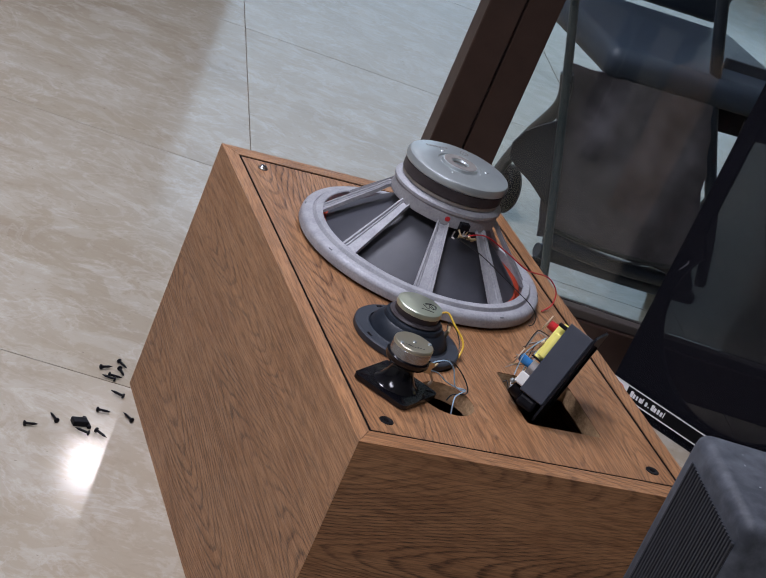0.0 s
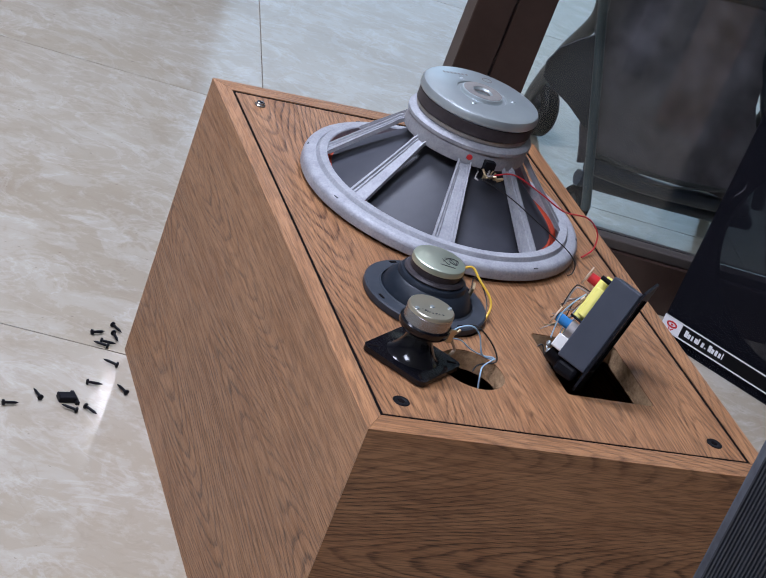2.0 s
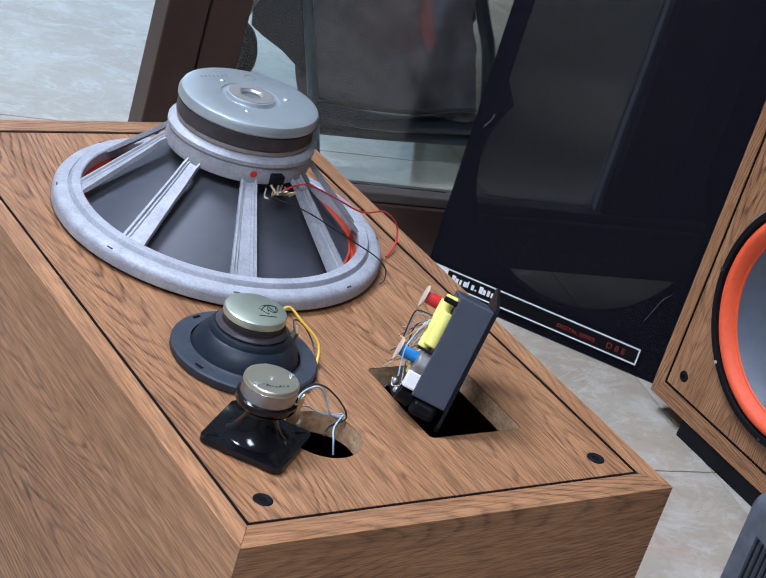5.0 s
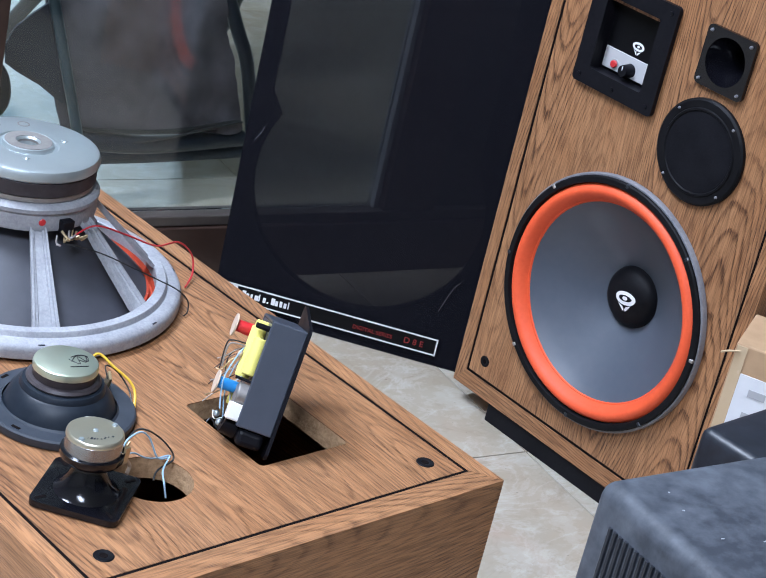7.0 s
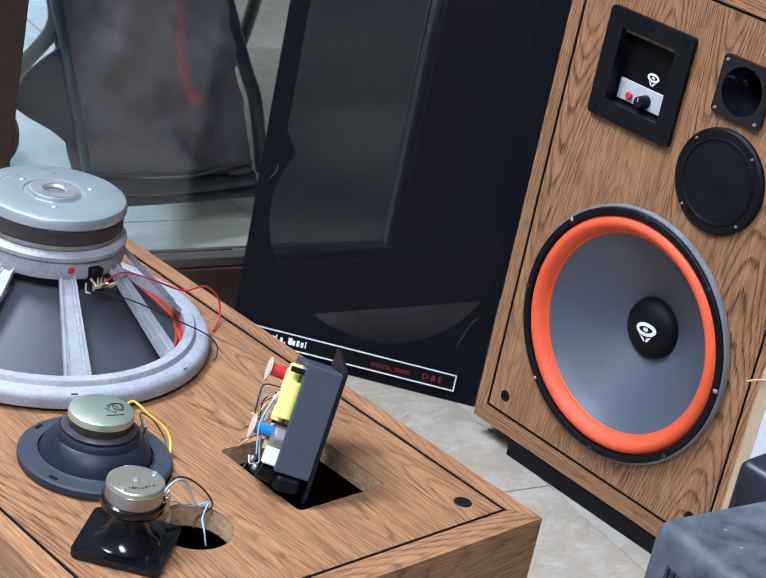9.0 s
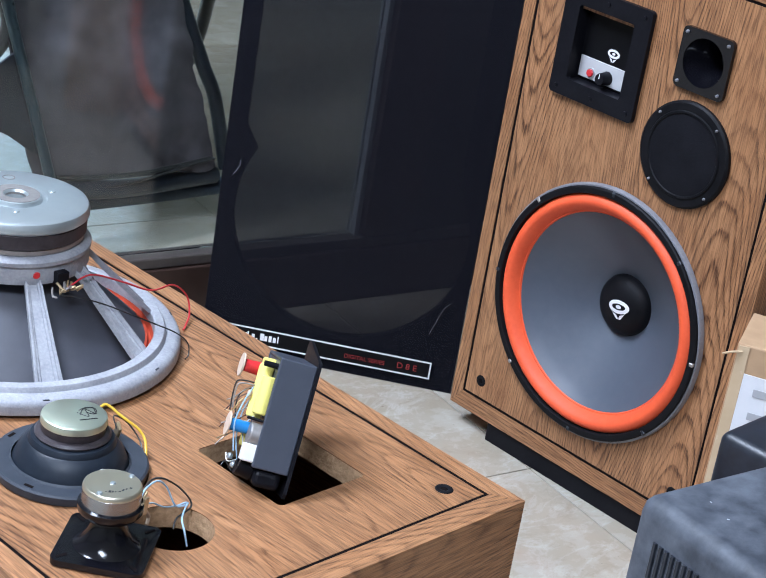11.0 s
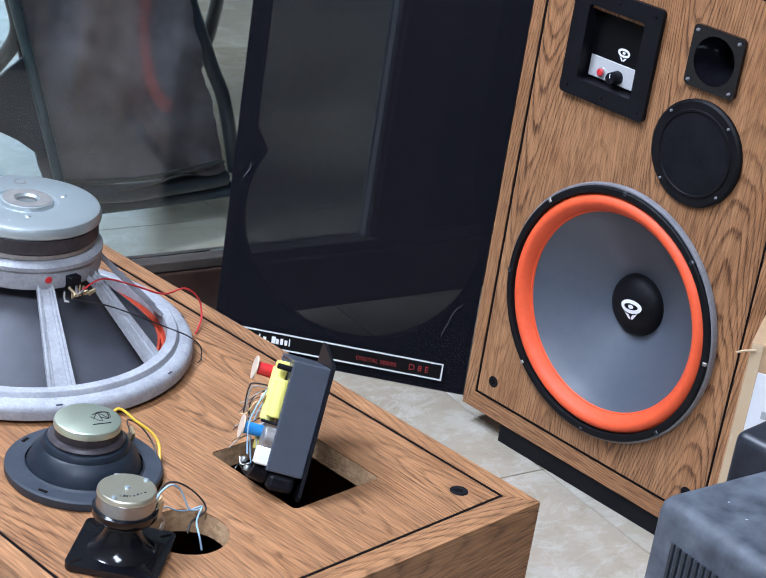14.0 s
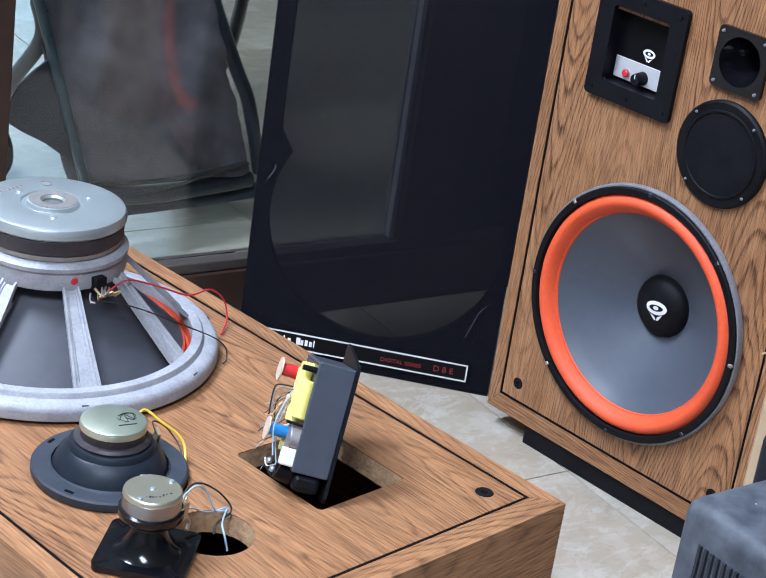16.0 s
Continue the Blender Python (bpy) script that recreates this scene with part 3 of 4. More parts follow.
cp = control_plate(standing, pose(0.1225, -0.0062, 0.486))
part("tray", bm_box((-0.040, 0.020, -0.044), (0.040, 0.022, 0.044)), black_plastic, cp)
part("tray_wall", bm_box((-0.0415, 0.0062, -0.044), (-0.0392, 0.02, 0.044)), black_plastic, cp)
part("tray_wall", bm_box((0.0392, 0.0062, -0.044), (0.0415, 0.02, 0.044)), black_plastic, cp)
part("tray_wall", bm_box((-0.039, 0.0062, -0.046), (0.039, 0.02, -0.0425)), black_plastic, cp)
part("tray_wall", bm_box((-0.039, 0.0062, 0.0425), (0.039, 0.02, 0.046)), black_plastic, cp)
part("scale_plate", bm_box((-0.0365, 0.0185, -0.0385), (0.0365, 0.0198, 0.036)), badge_black, cp, "black printed scale plate")
part("scale_plate", bm_box((-0.0365, 0.0165, -0.0385), (0.0365, 0.0183, -0.015), 0.0004, 1), silver_plate, cp, "silver printed scale strip")
part("button", bm_lathe([(0.0, 0.004), (0.0035, 0.0038), (0.0042, 0.003), (0.0042, 0)], 20, m=FRONT), red_plastic, cp, "small round red button", True, pose(-0.0185, 0.0165, -0.031))
part("button_ring", bm_lathe([(0.0042, 0.001), (0.0056, 0.001), (0.0058, 0)], 20, m=FRONT), zinc, cp, "", True, pose(-0.0185, 0.0165, -0.031))
kn = part("knob", bm_lathe([(0.0, 0.014), (0.0058, 0.0138), (0.0066, 0.0125), (0.0074, 0.002), (0.0078, 0.0)], 24, m=FRONT), black_plastic, cp, "round black ribbed knob", True, pose(0.0045, 0.0165, -0.030))
part("pointer", bm_box((-0.0005, -0.0143, 0.001), (0.0005, -0.0139, 0.0058)), white_print, kn)
mk = swirl(0.0085, 0.0)
mk.transform(FRONT)
part("emblem", mk, white_print, cp, "small white emblem", where=pose(0.006, 0.0178, -0.002))
for sx in (-0.0505, 0.0, 0.0505):
    for sz in (-0.053, 0.053):
        part("screw", bm_lathe([(0.0, 0.0014), (0.0022, 0.0012), (0.0026, 0.0)], 14, m=FRONT), black_plastic, cp, smooth=True, where=pose(sx, 0, sz))

# ---- things on the lying cabinet (top at z = D) ----


def loose_woofer():
    wo = thing("woofer_driver", pose(0.1945, 0.413, D), "large woofer with cast grey basket lying face down, magnet up", "woofer", "loose drivers")
    bk = part("basket", joined(
        bm_lathe([(0.121, 0.010), (0.121, 0.0195), (0.1222, 0.0205), (0.1290, 0.0200), (0.1300, 0.0190), (0.1304, 0.0162), (0.1314, 0.0152), (0.1322, 0.0164), (0.1385, 0.0158), (0.1416, 0.0142), (0.1432, 0.0118), (0.1438, 0.0095), (0.1438, 0.0035), (0.1428, 0.0025), (0.138, 0.0025)], 96),
        bm_lathe([(0.046, 0.074), (0.0570, 0.0725), (0.0615, 0.074), (0.0622, 0.0765), (0.0608, 0.0870), (0.0628, 0.0895), (0.0628, 0.0925), (0.0605, 0.0945), (0.0570, 0.0958), (0.046, 0.0960)], 80, True)),
        cast_alu, wo, "cast aluminium basket", True)
    for k in range(8):
        a = radians(-19.0 + 45 * k)
        bm = bmesh.new()
        # a spoke with two stepped edge ribs and a flat middle, from the neck down to the rim
        prof_in = [(-0.0085, 0.0), (-0.0085, 0.0040), (-0.0066, 0.0040), (-0.0060, 0.0020), (-0.0044, 0.0020), (-0.0038, 0.0008), (0.0038, 0.0008), (0.0044, 0.0020), (0.0060, 0.0020), (0.0066, 0.0040), (0.0085, 0.0040), (0.0085, 0.0)]
        ends = []
        stations = ((0.0560, 0.0800, 0.74, 1.0), (0.0640, 0.0745, 0.80, 1.0), (0.074, 0.0640, 0.88, 1.0), (0.098, 0.0410, 1.08, 1.0), (0.1170, 0.0230, 1.26, 0.9), (0.1226, 0.0192, 1.34, 0.5), (0.1272, 0.0165, 1.38, 0.2))
        for rad, z, wide, proud in stations:
            ends.append([bm.verts.new((rad + 0.6 * h * proud, wide * s, z - 0.003 + 0.8 * h * proud)) for s, h in prof_in])
        n = len(prof_in)
        for p, q in zip(ends, ends[1:]):
            for i in range(n):
                bm.faces.new((p[i], p[(i + 1) % n], q[(i + 1) % n], q[i]))
        bm.faces.new(ends[0])
        bm.faces.new(ends[-1])
        bm.transform(Matrix.Rotation(a, 4, "Z"))
        part("spoke", bm, cast_alu, bk)
    for k in range(8):
        a = radians(-22.0 + 45 * k)
        part("screw_slot", bm_box((-0.0026, -0.0011, 0), (0.0026, 0.0011, 0.0005)), dark_paint, bk, where=pose(0.1402 * math.cos(a), 0.1402 * math.sin(a), 0.0145, 0, 0, math.degrees(a) + 90))
    part("cone", bm_lathe([(0.1165, 0.0080)] + [(0.1165 - 0.0805 * k / 10, 0.0080 + 0.0660 * (k / 10) ** 0.95) for k in range(1, 11)], 96), back_cone, wo, "black paper cone seen from behind", True)
    part("cone_plug", bm_lathe([(0.0, 0.0012), (0.0016, 0.0010), (0.0022, 0.0)], 12), black_rubber, wo, smooth=True, where=pose(0.0975 * math.cos(radians(-72)), 0.0975 * math.sin(radians(-72)), 0.0215, 0, 41, -72))
    part("surround", bm_lathe([(0.1140, 0.0104), (0.1160, 0.0098), (0.1175, 0.0050), (0.1195, 0.0050), (0.1210, 0.0085), (0.1216, 0.0125)], 96), foam_shaded, wo, "orange foam surround seen from behind, darkened as in shadow", True)
    part("front_plate", bm_lathe([(0.03, 0.0962), (0.0560, 0.0962), (0.0568, 0.0970), (0.0568, 0.1004), (0.0560, 0.1010), (0.03, 0.1010)], 80, True), bare_steel, wo, "plated steel front plate", True)
    part("magnet", bm_lathe([(0.03, 0.1012), (0.0572, 0.1012), (0.0582, 0.1020), (0.0582, 0.1128), (0.0572, 0.1138), (0.03, 0.1138)], 80, True), ferrite, wo, "dark ferrite ring magnet", True)
    part("back_plate", bm_lathe([(0.008, 0.1140), (0.0585, 0.1140), (0.0597, 0.1155), (0.0597, 0.1195), (0.0580, 0.1228), (0.0545, 0.1242), (0.0255, 0.1240), (0.0245, 0.1225), (0.0215, 0.1225), (0.0205, 0.1258), (0.0195, 0.1262), (0.0100, 0.1262), (0.0085, 0.1245), (0.008, 0.1160)], 80, True), zinc, wo, "zinc plated steel back plate", True)
    part("pole_vent", bm_lathe([(0.0102, 0.1266), (0.0192, 0.1266), (0.0192, 0.1262), (0.0102, 0.1262)], 48, True), bare_steel, wo, "worn grey pole ring", True)
    part("vent_hole", bm_lathe([(0.0, 0.1165), (0.0084, 0.1165), (0.0084, 0.1242)], 32), bare_steel, wo)
    for a in (-124, -7, 110):
        part("rivet", bm_lathe([(0.0, 0.0010), (0.0024, 0.0009), (0.0030, 0.0)], 16), zinc, wo, smooth=True, where=pose(0.0326 * math.cos(radians(a)), 0.0326 * math.sin(radians(a)), 0.1240))
    # stamped ring mark and rows of stamped figures
    part("stamp", bm_lathe([(0.0042, 0.0), (0.0052, 0.0), (0.0052, 0.0003), (0.0042, 0.0003)], 20, True), bare_steel, wo, where=pose(0.018, 0.036, 0.1242))
    for i in range(7):
        part("stamp_bar", bm_box((0, 0, 0), (0.0022, 0.0032, 0.0002)), bare_steel, wo, where=pose(-0.030 + 0.0042 * i, 0.034 + 0.0006 * i, 0.1242))
    # terminal block and wires
    ta = radians(-86)
    tb = part("terminal", bm_box((-0.0055, -0.0035, -0.005), (0.0055, 0.004, 0.006), 0.0008, 1), black_plastic, wo, "black terminal block", where=pose(0.0645 * math.cos(ta) - 0.002, 0.0645 * math.sin(ta), 0.0780))
    tangle = random.Random(4)
    for k in range(6):
        x, z = -0.010 + 0.0036 * k, -0.006 + tangle.uniform(-0.003, 0.002)
        pts = [(x, -0.003, z + 0.003), (x + tangle.uniform(-0.004, 0.004), -0.008, z - 0.001), (x + tangle.uniform(-0.006, 0.006), -0.011, z + tangle.uniform(-0.003, 0.003)), (x + tangle.uniform(-0.005, 0.006), -0.009, z + tangle.uniform(-0.004, 0.002))]
        part("solder_tag", bm_tube(pts, 0.0008 + 0.0003 * (k % 2), 6), copper if k % 3 else bare_steel, tb, "bent tinned tag", True)
    part("dot", bm_lathe([(0, 0.0006), (0.0026, 0.0004), (0.003, 0)], 16, m=FRONT), red_plastic, wo, "red polarity dot", where=pose(-0.0175, -0.0592, 0.082, 0, 0, -16))
    part("wire", bm_tube([(0.004, -0.0727, 0.073), (0.0315, -0.0638, 0.075), (0.068, -0.060, 0.060), (0.101, -0.0587, 0.045), (0.1395, -0.0413, 0.035), (0.1585, -0.0392, 0.020), (0.1575, -0.0465, 0.006), (0.144, -0.058, 0.002), (0.1385, -0.062, 0.0015)], 0.0008, 8), red_wire, wo, "thin red wire", True)
    part("wire", bm_tube([(-0.008, -0.078, 0.071), (0.010, -0.080, 0.066), (0.034, -0.082, 0.056), (0.061, -0.085, 0.042), (0.086, -0.0875, 0.029), (0.102, -0.094, 0.0208), (0.1112, -0.0995, 0.012), (0.1105, -0.1032, 0.003), (0.1045, -0.1065, 0.0015)], 0.0006, 8), black_wire, wo, "thin black wire", True)
    return wo


loose_woofer()


def loose_midrange():
    mo = thing("midrange_driver", pose(0.1145, 0.213, D), "black midrange driver lying face down on the cabinet", "midrange", "loose drivers")
    part("flange", bm_lathe([(0.044, 0.001), (0.056, 0.0), (0.0568, 0.0015), (0.0568, 0.0062), (0.0553, 0.0075), (0.044, 0.0075), (0.0425, 0.009)], 72), dusty_flange, mo, "dusty dark grey steel flange", True)
    part("basket", bm_lathe([(0.0430, 0.0076), (0.0422, 0.011), (0.0385, 0.020), (0.0335, 0.0265), (0.0318, 0.0275), (0.0312, 0.0300), (0.0300, 0.0318), (0.0250, 0.0325)], 72), dusty_steel, mo, "black pressed steel can", True)
    part("glue_ring", bm_lathe([(0.0215, 0.0326), (0.0272, 0.0326), (0.0278, 0.0340), (0.0262, 0.0358), (0.0225, 0.0362)], 64), ferrite, mo, "rough glue bead", True)
    part("magnet", bm_lathe([(0.018, 0.0350), (0.0228, 0.0352), (0.0233, 0.0362), (0.0233, 0.0428), (0.0225, 0.0432)], 64), ferrite, mo, "", True)
    part("back_cap", bm_lathe([(0.0, 0.0485), (0.0222, 0.0483), (0.0236, 0.0475), (0.0242, 0.0455), (0.0242, 0.0425), (0.0230, 0.0421)], 64), green_zinc, mo, "iridescent plated steel cap", True)
    # pencilled mark on the cap
    part("mark", bm_tube([(-0.004, 0.002, 0), (0.003, 0.008, 0), (0.010, 0.006, 0), (0.006, -0.002, 0), (0.002, 0.003, 0)], 0.0004, 5), black_wire, mo, where=pose(0.006, -0.006, 0.0486))
    part("mark", bm_tube([(-0.006, 0.004, 0), (-0.002, -0.005, 0), (0.002, 0.005, 0), (0.005, -0.004, 0), (0.009, 0.003, 0), (0.004, 0.007, 0), (-0.003, 0.006, 0)], 0.0003, 5), black_wire, mo, where=pose(0.008, -0.004, 0.0486))
    part("mark", bm_tube([(-0.003, 0, 0), (0.010, -0.004, 0)], 0.0004, 5), black_wire, mo, where=pose(0.0, -0.010, 0.0486))
    for a in (20, 110, 200, 290):
        # thin black box paints the shade of a slot
        part("screw_slot", bm_box((-0.0035, -0.0012, 0), (0.0035, 0.0012, 0.0005)), recess_shade, mo, where=pose(0.0515 * math.cos(radians(a)), 0.0515 * math.sin(radians(a)), 0.0074, 0, 0, a + 90))
    part("terminal", bm_box((-0.004, -0.0012, -0.008), (0.004, 0.0012, 0.008), 0.0004, 1), copper, mo, "brass solder tag", where=pose(0.041, 0.0, 0.022, 0, -25, 70))
    part("wire", bm_tube([(0.030, 0.016, 0.031), (0.0357, 0.0167, 0.035), (0.0433, 0.017, 0.036), (0.049, 0.006, 0.030), (0.0573, -0.005, 0.022), (0.0584, -0.0131, 0.014), (0.048, -0.027, 0.004), (0.044, -0.031, 0.008)], 0.0011, 8), yellow_wire, mo, "yellow wire arching to the hole", True)
    part("wire", bm_tube([(0.039, -0.002, 0.026), (0.043, 0.008, 0.031), (0.052, 0.004, 0.026), (0.057, -0.008, 0.014), (0.047, -0.026, 0.008)], 0.0006, 6), black_wire, mo, "thin dark wire", True)
    for piece in mo.children:
        if not piece.name.startswith(("flange", "screw")):
            piece.matrix_basis = Matrix.Translation((0, 0, -0.0045)) @ piece.matrix_basis
    return mo


loose_midrange()


def loose_tweeter():
    to = thing("horn_tweeter", pose(0.0705, 0.1110, D, 0, 0, 37 - 90 + 1.5), "glossy black horn tweeter lying face down on its square flange", "tweeter", "loose drivers")
    h = 0.0315
    part("flange", bm_sheet(rounded(-h, -h, h, h, 0.006), [circle(0, 0, 0.023, 40)], 0.0045), gloss_black, to, "square glossy black flange", where=pose(0, 0, 0.0005, 90))
    part("horn", bm_lathe([(0.0232, 0.0046), (0.0215, 0.0056), (0.0175, 0.0098), (0.0140, 0.0155), (0.0115, 0.0215), (0.0102, 0.0270), (0.0105, 0.0300)], 56), gloss_black, to, "flared black horn", True)
    part("collar", bm_lathe([(0.0090, 0.0282), (0.0170, 0.0285), (0.0205, 0.0305), (0.0222, 0.0330), (0.0222, 0.0375), (0.0200, 0.0384)], 56), gloss_black, to, "black collar", True)
    part("magnet_can", bm_lathe([(0.0, 0.0518), (0.0186, 0.0516), (0.0196, 0.0508), (0.0200, 0.0494), (0.0200, 0.0480)], 56), brass_zinc, to, "yellow plated steel magnet cover", True)
    part("can_band", bm_lathe([(0.0199, 0.0380), (0.0201, 0.0382), (0.0201, 0.0478), (0.0199, 0.0480)], 56, True), dark_chrome, to, "shiny plated can side", True)
    for a in (0, 90, 180, 270):
        # black bar as the painted shade of each flange slot
        part("screw_slot", bm_box((-0.004, -0.0011, 0), (0.004, 0.0011, 0.0004)), recess_shade, to, where=pose(0.0345 * math.cos(radians(a + 45)), 0.0345 * math.sin(radians(a + 45)), 0.0050, 0, 0, a + 45))
    for x, y in ((0.0, 0.0), (0.0095, 0.0135), (-0.005, -0.0155)):
        part("rivet", bm_lathe([(0.0, 0.0012), (0.0016, 0.0010), (0.0022, 0.0)], 14), zinc, to, smooth=True, where=pose(x, y, 0.0517))
    for i in range(8):
        part("stamp_bar", bm_box((0, 0, 0), (0.0007 + 0.0004 * (i * 5 % 3), 0.0010 + 0.0005 * (i * 3 % 4), 0.00012)), dark_paint, to, where=pose(-0.002 + 0.0020 * i, -0.0125 + 0.0002 * i * i, 0.0518))
    part("tab", bm_box((-0.004, -0.0008, 0), (0.004, 0.0008, 0.0058), 0.0004, 1), white_ceramic, to, "white paper tab", where=pose(-0.009, 0.0185, 0.0438, -18, 0, 24))
    part("terminal", bm_box((-0.004, -0.001, -0.006), (0.004, 0.001, 0.006), 0.0004, 1), copper, to, where=pose(0.0215, 0.008, 0.034, 0, 15, 80))
    back = to.matrix_basis.inverted() @ Matrix.Translation((0.001, 0.004, 0))
    for col, rad, pts, lab in (
            (blue_wire, 0.0007, [(0.094, 0.106, 0.374), (0.1044, 0.1143, 0.3755), (0.1175, 0.1178, 0.3765), (0.1279, 0.1189, 0.3683), (0.1346, 0.1158, 0.3533), (0.144, 0.118, 0.3480), (0.152, 0.1212, 0.3465), (0.146, 0.117, 0.3455), (0.136, 0.108, 0.3450), (0.1325, 0.1000, 0.3400), (0.1335, 0.097, 0.3300)], "pale blue wire"),
            (blue_wire, 0.0006, [(0.094, 0.104, 0.370), (0.108, 0.110, 0.366), (0.122, 0.113, 0.357), (0.138, 0.118, 0.3500), (0.150, 0.120, 0.3480), (0.143, 0.115, 0.3450)], "pale blue wire"),
            (black_wire, 0.0007, [(0.094, 0.108, 0.372), (0.1169, 0.1236, 0.3740), (0.1279, 0.1209, 0.3733), (0.1458, 0.1211, 0.3583), (0.1513, 0.1165, 0.3468), (0.1341, 0.1115, 0.3446), (0.128, 0.107, 0.3400)], "thin dark wire"),
            (card_disc, 0.0014, [(0.092, 0.100, 0.372), (0.098, 0.104, 0.366), (0.104, 0.107, 0.358), (0.100, 0.104, 0.354)], "bare twisted wire end"),
            (copper, 0.0012, [(0.093, 0.110, 0.372), (0.101, 0.112, 0.370), (0.106, 0.114, 0.3735)], "tinned wire end")):
        part("wire", bm_tube(pts, rad, 8), col, to, lab, True, where=back)
    return to


loose_tweeter()


# ---- crossover unit tilted in its opening ----
cu_m = Matrix(((0.5738, -0.7287, 0.3738, 0.2592), (0.7241, 0.6646, 0.1841, 0.1377), (-0.3826, 0.1650, 0.9091, 0.3832), (0, 0, 0, 1)))
cu = thing("control_unit", cu_m, "black control panel with crossover parts, tilted on edge in its opening", "crossover")
part("flange", bm_sheet([(0.0432, -0.054), (0.0432, 0.0520), (0.0395, 0.0565), (0.0320, 0.0565), (-0.0400, 0.0440), (-0.0430, 0.0415), (-0.0430, -0.054), (-0.0390, -0.058), (0.0392, -0.058)], [rounded(-0.0385, -0.038, 0.0385, 0.038, 0.003)], 0.0024), black_plastic, cu, "black moulded frame", where=pose(0, -0.0055, 0))
for lo, hi in (((-0.0415, -0.0030, -0.0412), (-0.0390, 0.0245, 0.0412)), ((0.0390, -0.0030, -0.0412), (0.0415, 0.0245, 0.0412)), ((-0.0389, -0.0030, 0.0387), (0.0389, 0.0245, 0.0412)), ((-0.0389, -0.0030, -0.0412), (0.0389, 0.0245, -0.0387)), ((-0.0389, 0.0210, -0.0386), (0.0389, 0.0238, 0.0386))):
    part("tray_wall", bm_box(lo, hi, 0.0011, 2), slate_plastic, cu, "slate grey moulded tray wall")
part("peg", bm_lathe([(0.0, 0.016), (0.0022, 0.0155), (0.0026, 0.0)], 12), black_plastic, cu, smooth=True, where=pose(-0.036, 0.034, 0.040, -90, 0, 0))
for x, y, z, ln in ((-0.030, 0.0415, 0.015, 0.031), (-0.019, 0.0445, 0.017, 0.043), (-0.012, 0.041, 0.018, 0.038)):
    part("capacitor", bm_lathe([(0.0, -ln / 2), (0.0048, -ln / 2), (0.0057, -ln / 2 + 0.001), (0.0057, ln / 2 - 0.001), (0.0048, ln / 2), (0.0, ln / 2)], 24), yellow_film, cu, "yellow film capacitor", True, pose(x, y, z))
part("capacitor", bm_lathe([(0.0, -0.009), (0.0045, -0.009), (0.005, -0.008), (0.005, 0.008), (0.0, 0.009)], 20), yellow_film, cu, "small yellow capacitor", True, pose(-0.010, 0.043, -0.020))
part("capacitor", bm_lathe([(0.0, 0.0), (0.0044, 0.0), (0.0049, 0.001), (0.0049, 0.017), (0.0, 0.018)], 20), blue_film, cu, "blue capacitor", True, pose(-0.020, 0.042, -0.014, -90, 0, 0))
part("washer", bm_lathe([(0.0, 0.0), (0.0095, 0.0), (0.0095, 0.0012), (0.0, 0.0012)], 28), card_disc, cu, "round fibre washer", where=pose(-0.020, 0.0602, -0.014, -90, 0, 0))
part("binding_post", bm_lathe([(0.0, 0.0), (0.0050, 0.0), (0.0056, 0.001), (0.0050, 0.014), (0.0, 0.014)], 20), red_plastic, cu, "red binding post", True, pose(-0.008, 0.046, 0.033, -90, 0, 0))
part("washer", bm_lathe([(0.0, 0.0), (0.0095, 0.0), (0.0095, 0.0012), (0.0, 0.0012)], 28), card_disc, cu, "round fibre washer", where=pose(-0.008, 0.0615, 0.033, -90, 0, 0))
part("resistor", bm_box((-0.040, 0.0345, -0.041), (-0.027, 0.0475, -0.027), 0.001, 1), white_ceramic, cu, "white ceramic resistor block")
part("potentiometer", bm_lathe([(0.0, 0.0), (0.0085, 0.0), (0.0095, 0.001), (0.0095, 0.009), (0.0085, 0.010), (0.0, 0.010)], 28), bare_steel, cu, "grey metal potentiometer can", True, pose(-0.030, 0.0355, -0.017, -90, 0, 0))
part("terminal_board", bm_box((-0.014, 0.036, 0.024), (-0.002, 0.047, 0.042), 0.001, 1), yellow_film, cu, "small yellow terminal board")
part("capacitor", bm_lathe([(0.0, -0.0022), (0.0022, -0.0016), (0.0032, 0.0), (0.0022, 0.0016), (0.0, 0.0022)], 16), card_disc, cu, "brown drop capacitor", True, pose(-0.020, 0.0515, 0.013, -90, 0, 0))
part("post", bm_tube([(-0.034, 0.036, -0.008), (-0.034, 0.050, -0.0075)], 0.0012, 10), black_plastic, cu, "thin black moulded post", True)
leads = random.Random(7)
for k in range(7):
    x, z = -0.006 - 0.004 * (k % 4), 0.020 - 0.006 * k
    pts = [(x, 0.046, z)] + [(x + leads.uniform(-0.003, 0.005), 0.050 + 0.005 * j, z - 0.006 * j + leads.uniform(-0.004, 0.004)) for j in range(1, 4)]
    part("wire", bm_tube(pts, 0.0005, 6), (bare_steel, brown_lead, copper)[k % 3], cu, smooth=True)
part("coil", bm_lathe([(0.004, 0.0), (0.0095, 0.0), (0.0095, 0.012), (0.004, 0.012)], 28, True), black_plastic, cu, "black wound coil", True, pose(-0.020, 0.034, -0.044, -80, 0, 0))
part("tray_housing", bm_box((-0.0400, 0.001, -0.0545), (-0.004, 0.0215, -0.0416), 0.004, 3), black_plastic, cu, "black switch housing")
